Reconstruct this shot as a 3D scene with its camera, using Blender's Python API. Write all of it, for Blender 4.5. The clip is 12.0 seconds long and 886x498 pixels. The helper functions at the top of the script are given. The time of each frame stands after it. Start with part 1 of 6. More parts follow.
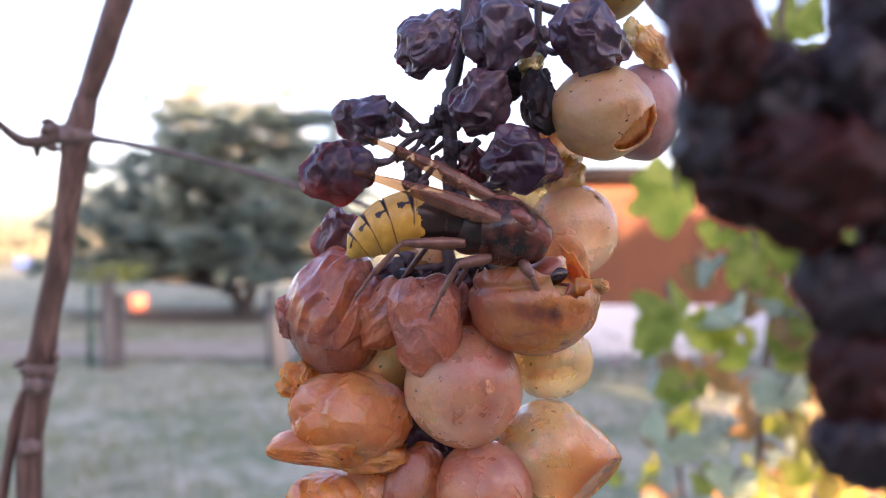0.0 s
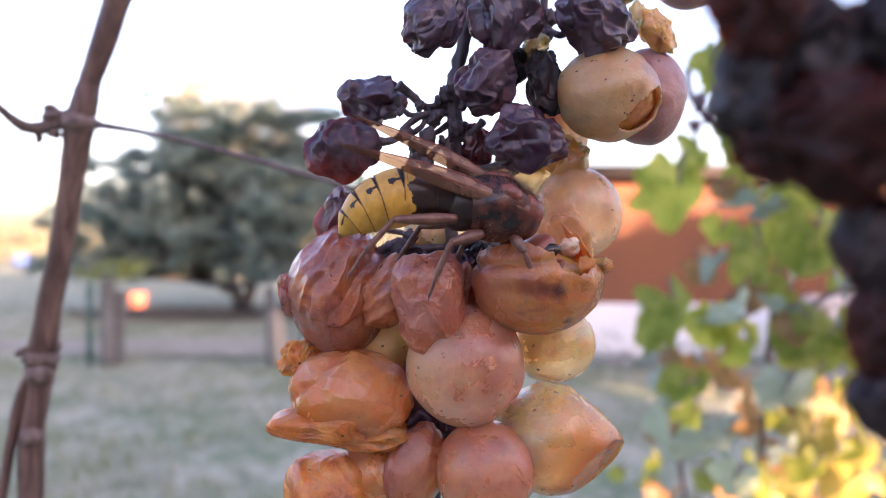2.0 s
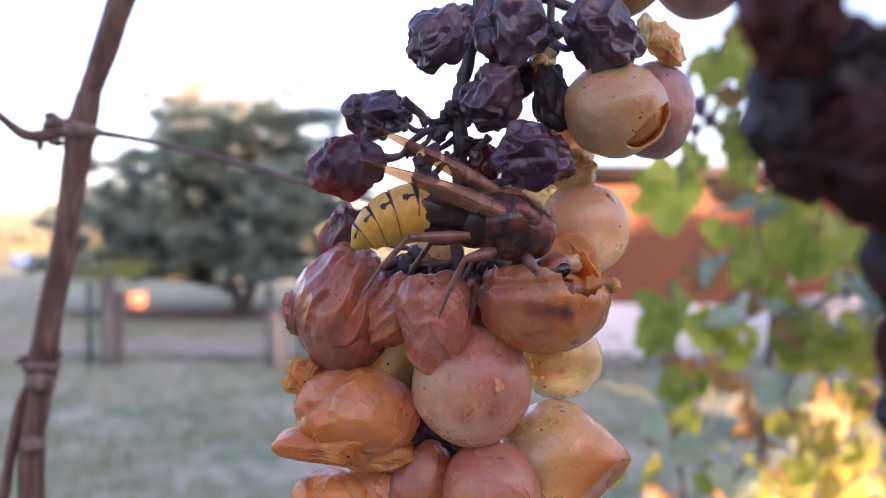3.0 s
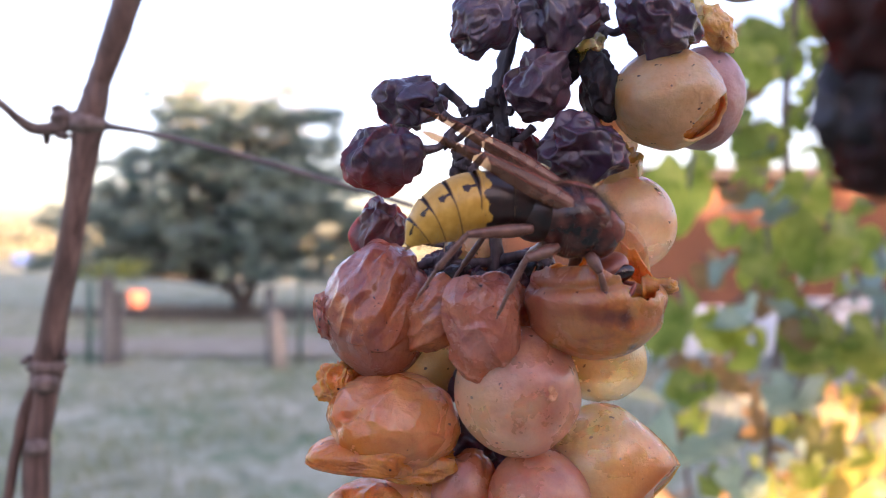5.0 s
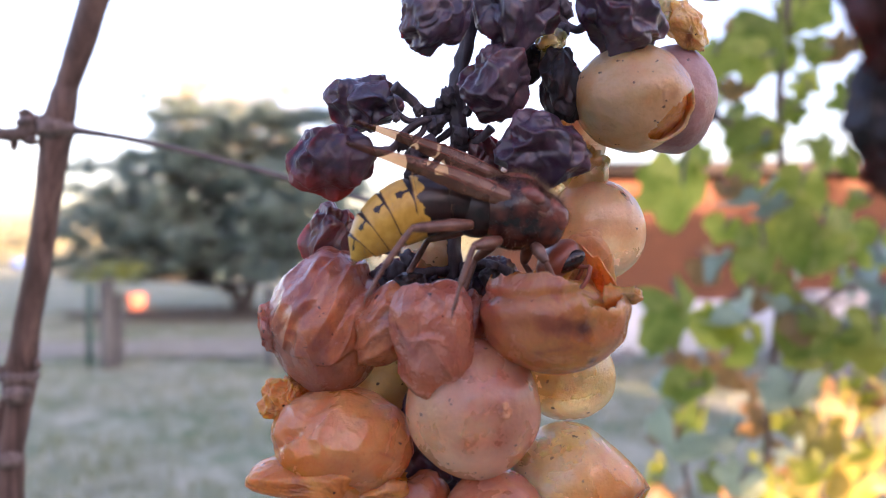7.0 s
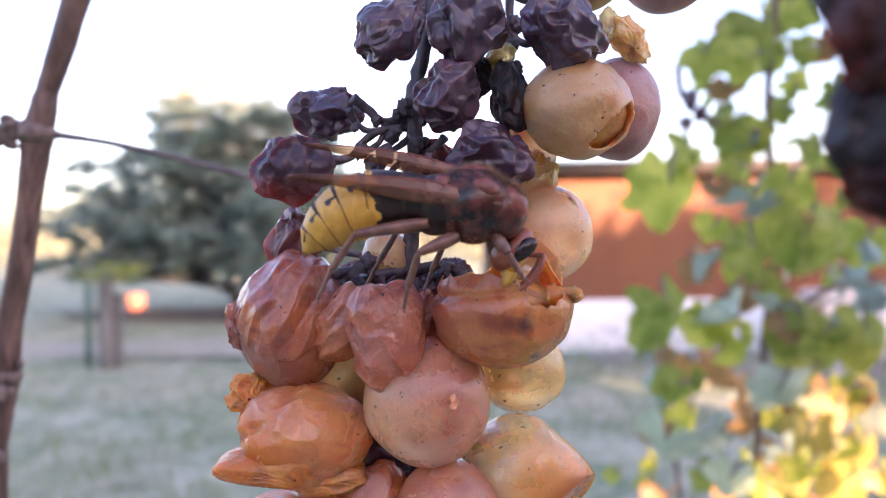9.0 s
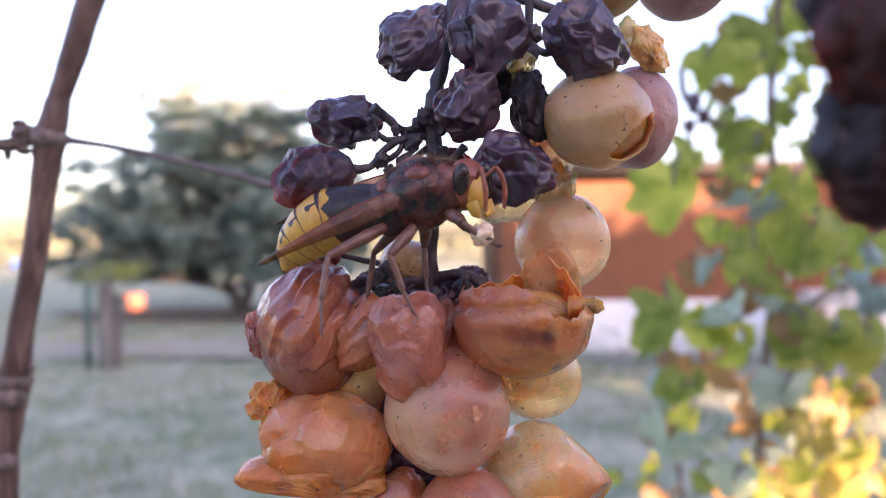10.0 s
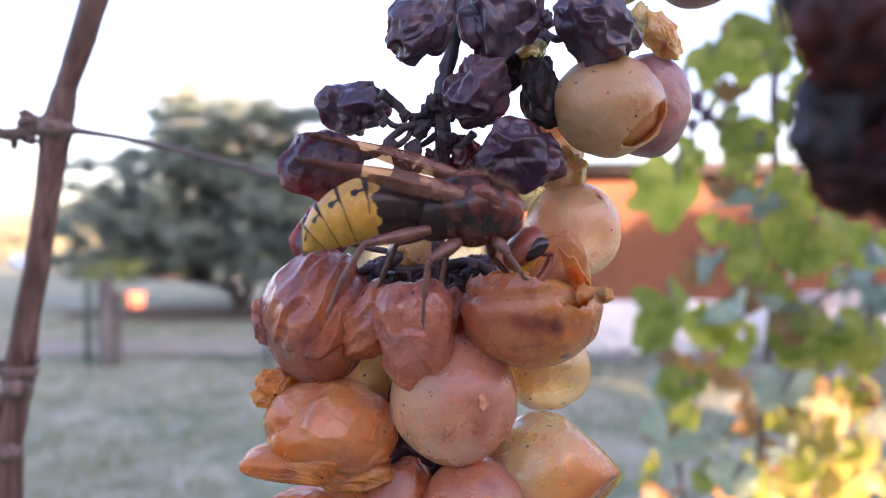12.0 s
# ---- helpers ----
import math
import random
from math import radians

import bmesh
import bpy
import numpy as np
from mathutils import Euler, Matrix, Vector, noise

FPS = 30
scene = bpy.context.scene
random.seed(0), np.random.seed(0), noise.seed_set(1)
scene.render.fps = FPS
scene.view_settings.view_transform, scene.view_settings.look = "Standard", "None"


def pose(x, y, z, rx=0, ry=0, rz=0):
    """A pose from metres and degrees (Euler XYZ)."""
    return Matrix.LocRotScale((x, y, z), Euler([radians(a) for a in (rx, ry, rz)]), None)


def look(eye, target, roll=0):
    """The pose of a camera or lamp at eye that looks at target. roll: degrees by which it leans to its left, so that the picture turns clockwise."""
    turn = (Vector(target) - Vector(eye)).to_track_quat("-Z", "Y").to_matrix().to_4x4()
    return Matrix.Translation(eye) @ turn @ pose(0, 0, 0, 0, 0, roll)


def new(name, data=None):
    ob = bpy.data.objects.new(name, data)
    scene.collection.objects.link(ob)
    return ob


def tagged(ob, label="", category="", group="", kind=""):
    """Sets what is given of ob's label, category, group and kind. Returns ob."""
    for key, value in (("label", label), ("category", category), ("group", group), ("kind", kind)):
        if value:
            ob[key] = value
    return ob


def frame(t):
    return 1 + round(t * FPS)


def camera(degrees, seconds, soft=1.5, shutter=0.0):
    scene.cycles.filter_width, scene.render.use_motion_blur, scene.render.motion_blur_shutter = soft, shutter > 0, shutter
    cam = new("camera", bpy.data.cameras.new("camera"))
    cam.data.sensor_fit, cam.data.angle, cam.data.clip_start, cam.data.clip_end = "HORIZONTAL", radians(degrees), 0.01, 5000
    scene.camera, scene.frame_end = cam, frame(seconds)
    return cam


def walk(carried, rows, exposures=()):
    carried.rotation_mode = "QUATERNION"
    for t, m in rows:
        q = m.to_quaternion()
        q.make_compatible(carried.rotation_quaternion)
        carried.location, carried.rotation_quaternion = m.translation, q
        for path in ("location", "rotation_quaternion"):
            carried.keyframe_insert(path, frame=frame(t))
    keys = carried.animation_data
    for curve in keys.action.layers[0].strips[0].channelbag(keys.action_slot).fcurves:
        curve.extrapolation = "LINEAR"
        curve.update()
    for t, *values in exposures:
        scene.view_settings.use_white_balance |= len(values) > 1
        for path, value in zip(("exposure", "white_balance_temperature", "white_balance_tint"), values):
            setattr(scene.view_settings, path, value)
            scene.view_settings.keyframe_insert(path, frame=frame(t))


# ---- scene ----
EXPOSURE = 2.72
cam = camera(62.0, 12.0, soft=0.9, shutter=0.4)
cam.data.dof.use_dof = True
cam.data.dof.focus_distance = 0.093
cam.data.dof.aperture_fstop = 19.5
walk(cam, [
    (0, pose(0.00136, -0.00223, 1.30210, 90.133, -0.038, 0.001)),
    (0.5, pose(0.00015, -0.00078, 1.30070, 90.135, -0.141, 0.007)),
    (1, pose(0.00110, -0.00048, 1.30008, 90.054, -0.088, 0.014)),
    (1.5, pose(-0.00000, 0.00000, 1.30000, 90.000, -0.000, 0.000)),
    (2, pose(-0.00023, -0.00039, 1.29949, 89.994, -0.153, -0.022)),
    (2.5, pose(-0.00174, 0.00119, 1.30016, 89.956, -0.062, -0.036)),
    (3, pose(-0.00053, -0.00029, 1.30154, 90.026, -0.211, -0.034)),
    (5, pose(-0.00514, 0.00537, 1.30107, 90.038, -0.439, -0.036)),
    (5.5, pose(-0.00720, 0.00896, 1.30033, 90.050, -0.460, -0.059)),
    (6, pose(-0.00388, 0.01004, 1.30037, 90.014, -0.366, -0.040)),
    (6.5, pose(-0.00120, 0.00759, 1.30113, 89.975, -0.213, -0.041)),
    (7, pose(-0.00024, 0.00959, 1.30214, 89.884, 0.362, -0.078)),
    (9, pose(0.00617, 0.00564, 1.30243, 89.829, 0.563, -0.142)),
    (9.5, pose(0.00390, 0.00452, 1.30295, 89.865, 0.342, -0.155)),
    (10, pose(0.00343, 0.00509, 1.30372, 89.866, 0.473, -0.176)),
    (10.5, pose(0.00179, 0.00420, 1.30197, 89.931, 0.183, -0.166)),
    (11, pose(0.00135, 0.00611, 1.30108, 89.792, 0.303, -0.164)),
    (11.5, pose(0.00234, 0.00610, 1.30129, 89.844, 0.163, -0.160)),
    (12, pose(0.00195, 0.00531, 1.30192, 89.842, 0.160, -0.154)),
], exposures=[(0.0, EXPOSURE + 0.08, 6250, 44), (2.0, EXPOSURE + 0.1, 6250, 44), (3.0, EXPOSURE - 0.1, 6200, 44), (5.0, EXPOSURE + 0.03, 6200, 42), (7.2, EXPOSURE + 0.04, 6200, 42), (9.0, EXPOSURE + 0.24, 6050, 42), (9.5, EXPOSURE + 0.18, 6050, 42), (10.0, EXPOSURE + 0.06, 6050, 42), (12.0, EXPOSURE + 0.08, 6050, 42)])

# ---- light ----
SUN_TURN, SUN_HEIGHT = radians(142), radians(8)      # clockwise from +y
world = bpy.data.worlds.new("evening_sky")
scene.world = world
world.use_nodes = True
sky = world.node_tree.nodes.new("ShaderNodeTexSky")
sky.sky_type, sky.sun_disc = "NISHITA", False
sky.sun_elevation, sky.sun_rotation = SUN_HEIGHT, SUN_TURN
sky.dust_density, sky.air_density = 3.0, 1.0
back = world.node_tree.nodes["Background"]
back.inputs["Strength"].default_value = 0.128
world.node_tree.links.new(sky.outputs[0], back.inputs["Color"])
sun_way = Vector((math.sin(SUN_TURN) * math.cos(SUN_HEIGHT), math.cos(SUN_TURN) * math.cos(SUN_HEIGHT), math.sin(SUN_HEIGHT)))
sun = new("sun", bpy.data.lights.new("sun", "SUN"))
sun.data.energy, sun.data.angle, sun.data.color = 5.0, radians(0.6), (1.0, 0.70, 0.36)
sun.matrix_world = look(sun_way * 40, (0, 0, 0))


# ---- materials ----
def surface(name, rough=0.6, metal=0.0):
    m = bpy.data.materials.new(name)
    m.use_nodes = True
    b = m.node_tree.nodes["Principled BSDF"]
    b.inputs["Roughness"].default_value, b.inputs["Metallic"].default_value = rough, metal
    return m, m.node_tree, b


def coords(nt, stretch=(1, 1, 1), kind="Object"):
    c, mp = nt.nodes.new("ShaderNodeTexCoord"), nt.nodes.new("ShaderNodeMapping")
    mp.inputs["Scale"].default_value = stretch
    nt.links.new(c.outputs[kind], mp.inputs["Vector"])
    return mp.outputs[0]


def speck(nt, scale, detail=4.0, rough=0.55, at=None, twist=0.0):
    n = nt.nodes.new("ShaderNodeTexNoise")
    n.inputs["Scale"].default_value, n.inputs["Detail"].default_value = scale, detail
    n.inputs["Roughness"].default_value, n.inputs["Distortion"].default_value = rough, twist
    nt.links.new(at or coords(nt), n.inputs["Vector"])
    return n.outputs["Fac"]


def ramp(nt, fac, stops):
    r = nt.nodes.new("ShaderNodeValToRGB")
    e = r.color_ramp.elements
    while len(e) < len(stops):
        e.new(0.5)
    for k, (p, c) in enumerate(stops):
        e[k].position, e[k].color = p, (*c, 1) if len(c) == 3 else c
    nt.links.new(fac, r.inputs[0])
    return r.outputs[0]


def blend(nt, fac, a, b, how="MIX"):
    x = nt.nodes.new("ShaderNodeMix")
    x.data_type, x.blend_type = "RGBA", how
    for sock, v in ((x.inputs[0], fac), (x.inputs[6], a), (x.inputs[7], b)):
        if isinstance(v, (int, float)):
            sock.default_value = v
        elif isinstance(v, tuple):
            sock.default_value = (*v, 1)
        else:
            nt.links.new(v, sock)
    return x.outputs[2]


def relief(nt, b, fac, depth, strength=0.6):
    u = nt.nodes.new("ShaderNodeBump")
    u.inputs["Distance"].default_value, u.inputs["Strength"].default_value = depth, strength
    nt.links.new(fac, u.inputs["Height"])
    nt.links.new(u.outputs[0], b.inputs["Normal"])


def paint(nt, b, c):
    nt.links.new(c, b.inputs["Base Color"])


def fruit_skin(name, a, c, stain, bloom, deep, weight, rough, stains=0.62, fleck=0.70, wrinkle=0.0, coat=0.75, sheer=0.0, spread=1.0, tint_glow=(), wet=0.27, blots=(), clear=0.0):
    """Grape skin: mottled colour, brown stains, dark flecks, a dusty bloom, light let through.
    ripe: (middle, way, near, far, colour) tints the skin from near to far (mm) along way;
    blots: (middle, radius, colour) stained spots and painted-in shade (mm)."""
    m, nt, b = surface(name, rough)
    at = coords(nt)
    col = blend(nt, ramp(nt, speck(nt, 140, 4, 0.6, at=at, twist=1.0), [(0.42, (0, 0, 0)), (0.60, (1, 1, 1))]), a, c)
    col = blend(nt, ramp(nt, speck(nt, 190, 5, 0.65, at=at, twist=1.6), [(0.44, (0, 0, 0)), (0.70, (0.75, 0.75, 0.75))]), col, tuple(0.5 * u + 0.5 * v for u, v in zip(a, stain)))
    col = blend(nt, ramp(nt, speck(nt, 320, 4, 0.6, at=at, twist=0.6), [(stains - 0.04, (0, 0, 0)), (stains + 0.13, (0.75, 0.75, 0.75))]), col, stain)
    vein = ramp(nt, speck(nt, 240, 3, 0.6, at=at, twist=1.4), [(0.47, (0, 0, 0)), (0.50, (0.09, 0.09, 0.09)), (0.53, (0, 0, 0))])
    col = blend(nt, vein, col, stain)
    # one-sided tints: real browning, and light through the grape painted as colour
    for mid, way, near, far, tone in tint_glow:
        w = Vector(way).normalized()
        dot = nt.nodes.new("ShaderNodeVectorMath")
        dot.operation, dot.inputs[1].default_value = "DOT_PRODUCT", w
        nt.links.new(at, dot.inputs[0])
        span = nt.nodes.new("ShaderNodeMapRange")
        base = Vector(mid).dot(w)
        span.inputs["From Min"].default_value, span.inputs["From Max"].default_value = (base + near) * 0.001, (base + far) * 0.001
        nt.links.new(dot.outputs["Value"], span.inputs["Value"])
        rag = blend(nt, 0.25, span.outputs[0], speck(nt, 330, 5, 0.65, at=at, twist=0.8))
        col = blend(nt, ramp(nt, rag, [(0.12, (0, 0, 0)), (0.88, (1, 1, 1))]), col, tone)
    for mid, size, tone in blots:
        far = nt.nodes.new("ShaderNodeVectorMath")
        far.operation, far.inputs[1].default_value = "DISTANCE", Vector(mid) * 0.001
        nt.links.new(at, far.inputs[0])
        span = nt.nodes.new("ShaderNodeMapRange")
        span.inputs["From Min"].default_value, span.inputs["From Max"].default_value = size * 0.0016, 0.0
        nt.links.new(far.outputs["Value"], span.inputs["Value"])
        rag = blend(nt, 0.4, span.outputs[0], speck(nt, 700, 4, 0.65, at=at, twist=0.8))
        col = blend(nt, ramp(nt, rag, [(0.28, (0, 0, 0)), (0.66, (0.9, 0.9, 0.9))]), col, tone)
    col = blend(nt, ramp(nt, speck(nt, 900, 2, at=at), [(fleck, (0, 0, 0)), (fleck + 0.03, (1, 1, 1))]), col, (0.06, 0.025, 0.015))
    col = blend(nt, ramp(nt, speck(nt, 2600, 3, 0.6, at=at), [(0.56, (0, 0, 0)), (0.76, (0.3, 0.3, 0.3))]), col, stain)
    dust = ramp(nt, speck(nt, 110, 5, 0.65, at=at, twist=0.4), [(0.46, (0, 0, 0)), (0.72, (1, 1, 1))])
    dusty = nt.nodes.new("ShaderNodeMath")
    dusty.operation = "MULTIPLY"
    nt.links.new(dust, dusty.inputs[0])
    dusty.inputs[1].default_value = bloom
    col = blend(nt, dusty.outputs[0], col, (0.64, 0.47, 0.49))
    paint(nt, b, col)
    b.inputs["Subsurface Weight"].default_value = weight
    b.inputs["Subsurface Radius"].default_value = tuple(spread * v for v in deep)
    b.inputs["Coat Weight"].default_value, b.inputs["Coat Roughness"].default_value = coat, wet
    b.inputs["Transmission Weight"].default_value, b.inputs["IOR"].default_value = clear, 1.38
    if sheer:
        glow, both = nt.nodes.new("ShaderNodeBsdfTranslucent"), nt.nodes.new("ShaderNodeMixShader")
        nt.links.new(col, glow.inputs["Color"])
        both.inputs[0].default_value = sheer
        nt.links.new(b.outputs[0], both.inputs[1])
        nt.links.new(glow.outputs[0], both.inputs[2])
        nt.links.new(both.outputs[0], nt.nodes["Material Output"].inputs["Surface"])
    b.inputs["Subsurface Scale"].default_value = 1.0
    gloss = nt.nodes.new("ShaderNodeMapRange")
    gloss.inputs["To Min"].default_value, gloss.inputs["To Max"].default_value = rough, min(1, rough + 0.3)
    nt.links.new(dust, gloss.inputs["Value"])
    nt.links.new(gloss.outputs[0], b.inputs["Roughness"])
    fine = speck(nt, 1400, 4, 0.6, at=at)
    if wrinkle:
        fold = speck(nt, 300, 4, 0.5, at=coords(nt, (1.7, 1.7, 0.6)), twist=1.0)
        fine = blend(nt, 0.8, fine, fold)
    fine = blend(nt, 0.55, fine, speck(nt, 260, 4, 0.55, at=at, twist=0.8))
    relief(nt, b, fine, 0.0006 + wrinkle * 0.0007, 0.5 + 0.4 * (wrinkle > 0))
    return m


AMBER = fruit_skin("amber_grape_skin", (0.92, 0.40, 0.13), (0.80, 0.26, 0.075), (0.46, 0.105, 0.035), 0.30, (0.0022, 0.0008, 0.0003), 0.65, 0.24, 0.63, 0.74, sheer=0.12, clear=0.34, spread=1.8, wet=0.24, coat=0.85, wrinkle=0.26, tint_glow=[((-11.94, 0.00, -20.58), (-0.9, -0.1, -0.35), 1.5, 6.0, (0.80, 0.25, 0.03))])
# first and third blots paint the shade beneath the bulge; dark ones are stains
TORN = fruit_skin("torn_brown_amber_skin", (0.93, 0.37, 0.075), (0.78, 0.23, 0.055), (0.36, 0.08, 0.03), 0.18, (0.0024, 0.0008, 0.0003), 0.7, 0.24, 0.58, 0.74, wrinkle=0.10, sheer=0.25, clear=0.15, wet=0.18, coat=0.9, tint_glow=[((11.52, -1.00, -4.61), (-0.9, -0.2, 0.35), -0.5, 9.5, (0.50, 0.17, 0.11))], blots=[((9.5, -10.6, -5.1), 1.5, (0.36, 0.10, 0.05)), ((13.2, -10.4, -5.4), 1.2, (0.10, 0.03, 0.028)), ((11.4, -10.8, -5.3), 1.2, (0.26, 0.07, 0.04)), ((14.6, -7.9, -9.0), 0.7, (0.07, 0.025, 0.02))])
PINK = fruit_skin("dusty_pink_grape_skin", (0.68, 0.26, 0.15), (0.78, 0.35, 0.17), (0.44, 0.115, 0.065), 0.24, (0.0026, 0.0011, 0.0006), 0.9, 0.26, 0.60, 0.71, sheer=0.12, clear=0.36, spread=1.8, blots=[((6.17, -6.50, -25.03), 1.3, (0.50, 0.17, 0.10)), ((7.64, -6.50, -27.56), 0.7, (0.46, 0.15, 0.09))])
BLUSHED = fruit_skin("blushed_grape_skin", (0.67, 0.26, 0.165), (0.78, 0.36, 0.19), (0.44, 0.12, 0.065), 0.27, (0.0026, 0.0011, 0.0006), 0.9, 0.26, 0.60, 0.72, sheer=0.12, clear=0.38, spread=1.8, tint_glow=[((2.45, -1.30, -16.17), (-0.75, -0.1, -0.55), -3.0, 9.0, (0.90, 0.56, 0.30))], blots=[((1.4, -8.6, -18.4), 1.5, (0.50, 0.19, 0.09)), ((4.9, -8.4, -17.6), 1.9, (0.56, 0.19, 0.10))])
FOLDED = fruit_skin("wrinkled_brown_grape_skin", (0.66, 0.20, 0.075), (0.36, 0.085, 0.055), (0.14, 0.030, 0.024), 0.26, (0.0018, 0.0006, 0.0003), 0.40, 0.20, 0.62, wrinkle=0.35, coat=1.0, wet=0.12, sheer=0.2, clear=0.10, tint_glow=[((-14.86, 3.00, -6.66), (-0.2, 0, -1), 2.0, 7.0, (0.36, 0.13, 0.08))])
DRAPED = fruit_skin("limp_pink_brown_grape_skin", (0.64, 0.215, 0.115), (0.46, 0.125, 0.085), (0.22, 0.055, 0.04), 0.34, (0.0020, 0.0007, 0.0004), 0.45, 0.22, 0.60, wrinkle=0.32, coat=0.9, wet=0.14, sheer=0.2, clear=0.12, tint_glow=[((-2.7, -3.0, -7.35), (0.1, 0, -1), 0.5, 6.0, (0.60, 0.165, 0.06))])
YELLOW = fruit_skin("yellow_grape_skin", (0.94, 0.65, 0.27), (0.91, 0.54, 0.17), (0.62, 0.29, 0.10), 0.04, (0.0036, 0.0021, 0.0007), 0.85, 0.24, 0.68, clear=0.55, spread=2.0)
TIPPED = fruit_skin("golden_grape_skin_with_browned_tip", (0.96, 0.74, 0.40), (0.93, 0.61, 0.24), (0.66, 0.32, 0.11), 0.10, (0.0036, 0.0021, 0.0007), 0.85, 0.24, 0.68, clear=0.42, spread=2.2, wet=0.17, tint_glow=[((14.24, 3.00, -26.39), (0.75, -0.4, -0.5), -3.0, 5.0, (0.84, 0.33, 0.06)), ((14.24, 3.00, -26.39), (0.62, -0.55, -0.56), 5.6, 6.8, (0.58, 0.15, 0.012))])
PALE = fruit_skin("pale_torn_grape_skin", (0.94, 0.59, 0.30), (0.90, 0.47, 0.19), (0.62, 0.28, 0.10), 0.10, (0.0030, 0.0015, 0.0007), 0.85, 0.26, 0.66, clear=0.48, spread=1.8)
PALE_SKIN = fruit_skin("pale_orange_torn_skin", (0.84, 0.48, 0.24), (0.78, 0.38, 0.16), (0.50, 0.20, 0.08), 0.22, (0.0022, 0.0010, 0.0004), 0.75, 0.28, 0.64, sheer=0.2, clear=0.2, wet=0.15)
MAUVE = fruit_skin("mauve_grape_skin", (0.38, 0.165, 0.16), (0.46, 0.215, 0.175), (0.24, 0.08, 0.065), 0.42, (0.0016, 0.0007, 0.0006), 0.7, 0.34, 0.66, sheer=0.2)
OLIVE = fruit_skin("olive_grape_skin", (0.55, 0.40, 0.13), (0.48, 0.30, 0.12), (0.3, 0.14, 0.06), 0.12, (0.003, 0.002, 0.0006), 0.8, 0.30, 0.66, sheer=0.3, spread=1.6)
TORN_SHEER = fruit_skin("thin_wet_amber_skin", (0.95, 0.62, 0.30), (0.92, 0.48, 0.18), (0.50, 0.15, 0.04), 0.06, (0.0028, 0.0012, 0.0004), 0.6, 0.18, 0.60, 0.78, wrinkle=0.15, sheer=0.45, clear=0.35, wet=0.14, coat=0.9)
BROWNED = fruit_skin("browned_papery_skin", (0.90, 0.38, 0.09), (0.70, 0.22, 0.04), (0.26, 0.07, 0.02), 0.14, (0.0026, 0.0009, 0.0002), 0.7, 0.20, 0.58, wrinkle=0.14, spread=1.5, sheer=0.3)
GOLDEN = fruit_skin("golden_dried_skin", (0.72, 0.42, 0.13), (0.52, 0.22, 0.07), (0.20, 0.06, 0.02), 0.04, (0.0028, 0.0014, 0.0004), 0.7, 0.22, 0.56, wrinkle=0.4, spread=1.5)
PULP = fruit_skin("moist_grape_pulp", (0.80, 0.40, 0.11), (0.70, 0.28, 0.07), (0.42, 0.11, 0.03), 0.0, (0.003, 0.0013, 0.0004), 0.85, 0.10, 0.60, 0.9, wrinkle=0.15, coat=0.9, sheer=0.35, spread=1.6)
RAISIN = fruit_skin("dried_purple_grape_skin", (0.046, 0.020, 0.046), (0.082, 0.030, 0.050), (0.022, 0.010, 0.020), 0.12, (0.0034, 0.0004, 0.0002), 0.25, 0.30, 0.55, wrinkle=0.1, coat=0.6)
# red towards the bottom paints in light glowing through the raisin
RAISIN_GLOW = fruit_skin("dried_grape_skin_red_glow", (0.046, 0.022, 0.048), (0.075, 0.028, 0.050), (0.022, 0.008, 0.015), 0.10, (0.0060, 0.0006, 0.0002), 0.35, 0.32, 0.6, wrinkle=0.2, coat=0.4, sheer=0.25, spread=1.5, tint_glow=[((-14.10, 2.00, 13.41), (-0.15, -0.1, -1), 1.6, 4.8, (0.28, 0.036, 0.03))])
RAISIN_RED = fruit_skin("dried_red_grape_skin", (0.085, 0.020, 0.028), (0.14, 0.030, 0.034), (0.05, 0.012, 0.015), 0.08, (0.0036, 0.0005, 0.0002), 0.6, 0.26, 0.6, wrinkle=0.2, spread=1.4, sheer=0.1)
# black dried skin, made darker still to hold the near bunch's shade
RAISIN_BLACK_SHADE = fruit_skin("dried_black_skin_with_shade", (0.008, 0.004, 0.007), (0.022, 0.006, 0.008), (0.004, 0.002, 0.003), 0.03, (0.0030, 0.0003, 0.0001), 0.35, 0.55, 0.6, wrinkle=0.3, coat=0.2)
RAISIN_WINE = fruit_skin("dried_wine_red_grape_skin", (0.030, 0.004, 0.004), (0.070, 0.009, 0.006), (0.010, 0.002, 0.002), 0.015, (0.0036, 0.0004, 0.0001), 0.5, 0.45, 0.6, wrinkle=0.3, coat=0.08, spread=1.4, sheer=0.25)


def woody(name, a, c, scale, rough, grain=(1, 1, 0.12), depth=0.0002):
    m, nt, b = surface(name, rough)
    at = coords(nt, grain)
    n = speck(nt, scale, 6, 0.65, at=at, twist=0.3)
    col = blend(nt, ramp(nt, n, [(0.36, (0, 0, 0)), (0.66, (1, 1, 1))]), a, c)
    col = blend(nt, ramp(nt, speck(nt, scale * 0.2, 3), [(0.45, (0, 0, 0)), (0.7, (0.6, 0.6, 0.6))]), col, tuple(v * 0.45 for v in a))
    paint(nt, b, col)
    relief(nt, b, n, depth, 0.8)
    return m


STEM = woody("dark_dried_stem", (0.034, 0.024, 0.034), (0.125, 0.088, 0.10), 900, 0.55)
CANE = woody("ripened_vine_cane", (0.060, 0.028, 0.021), (0.22, 0.125, 0.098), 420, 0.5, (1, 1, 0.05))
CANE_GREY = woody("grey_bark_of_node", (0.10, 0.062, 0.05), (0.25, 0.175, 0.15), 700, 0.7)
TENDRIL = woody("grey_tendril", (0.11, 0.085, 0.085), (0.2, 0.16, 0.16), 900, 0.6)
BARK = woody("tree_bark", (0.05, 0.042, 0.036), (0.12, 0.10, 0.085), 12, 0.9, depth=0.02)
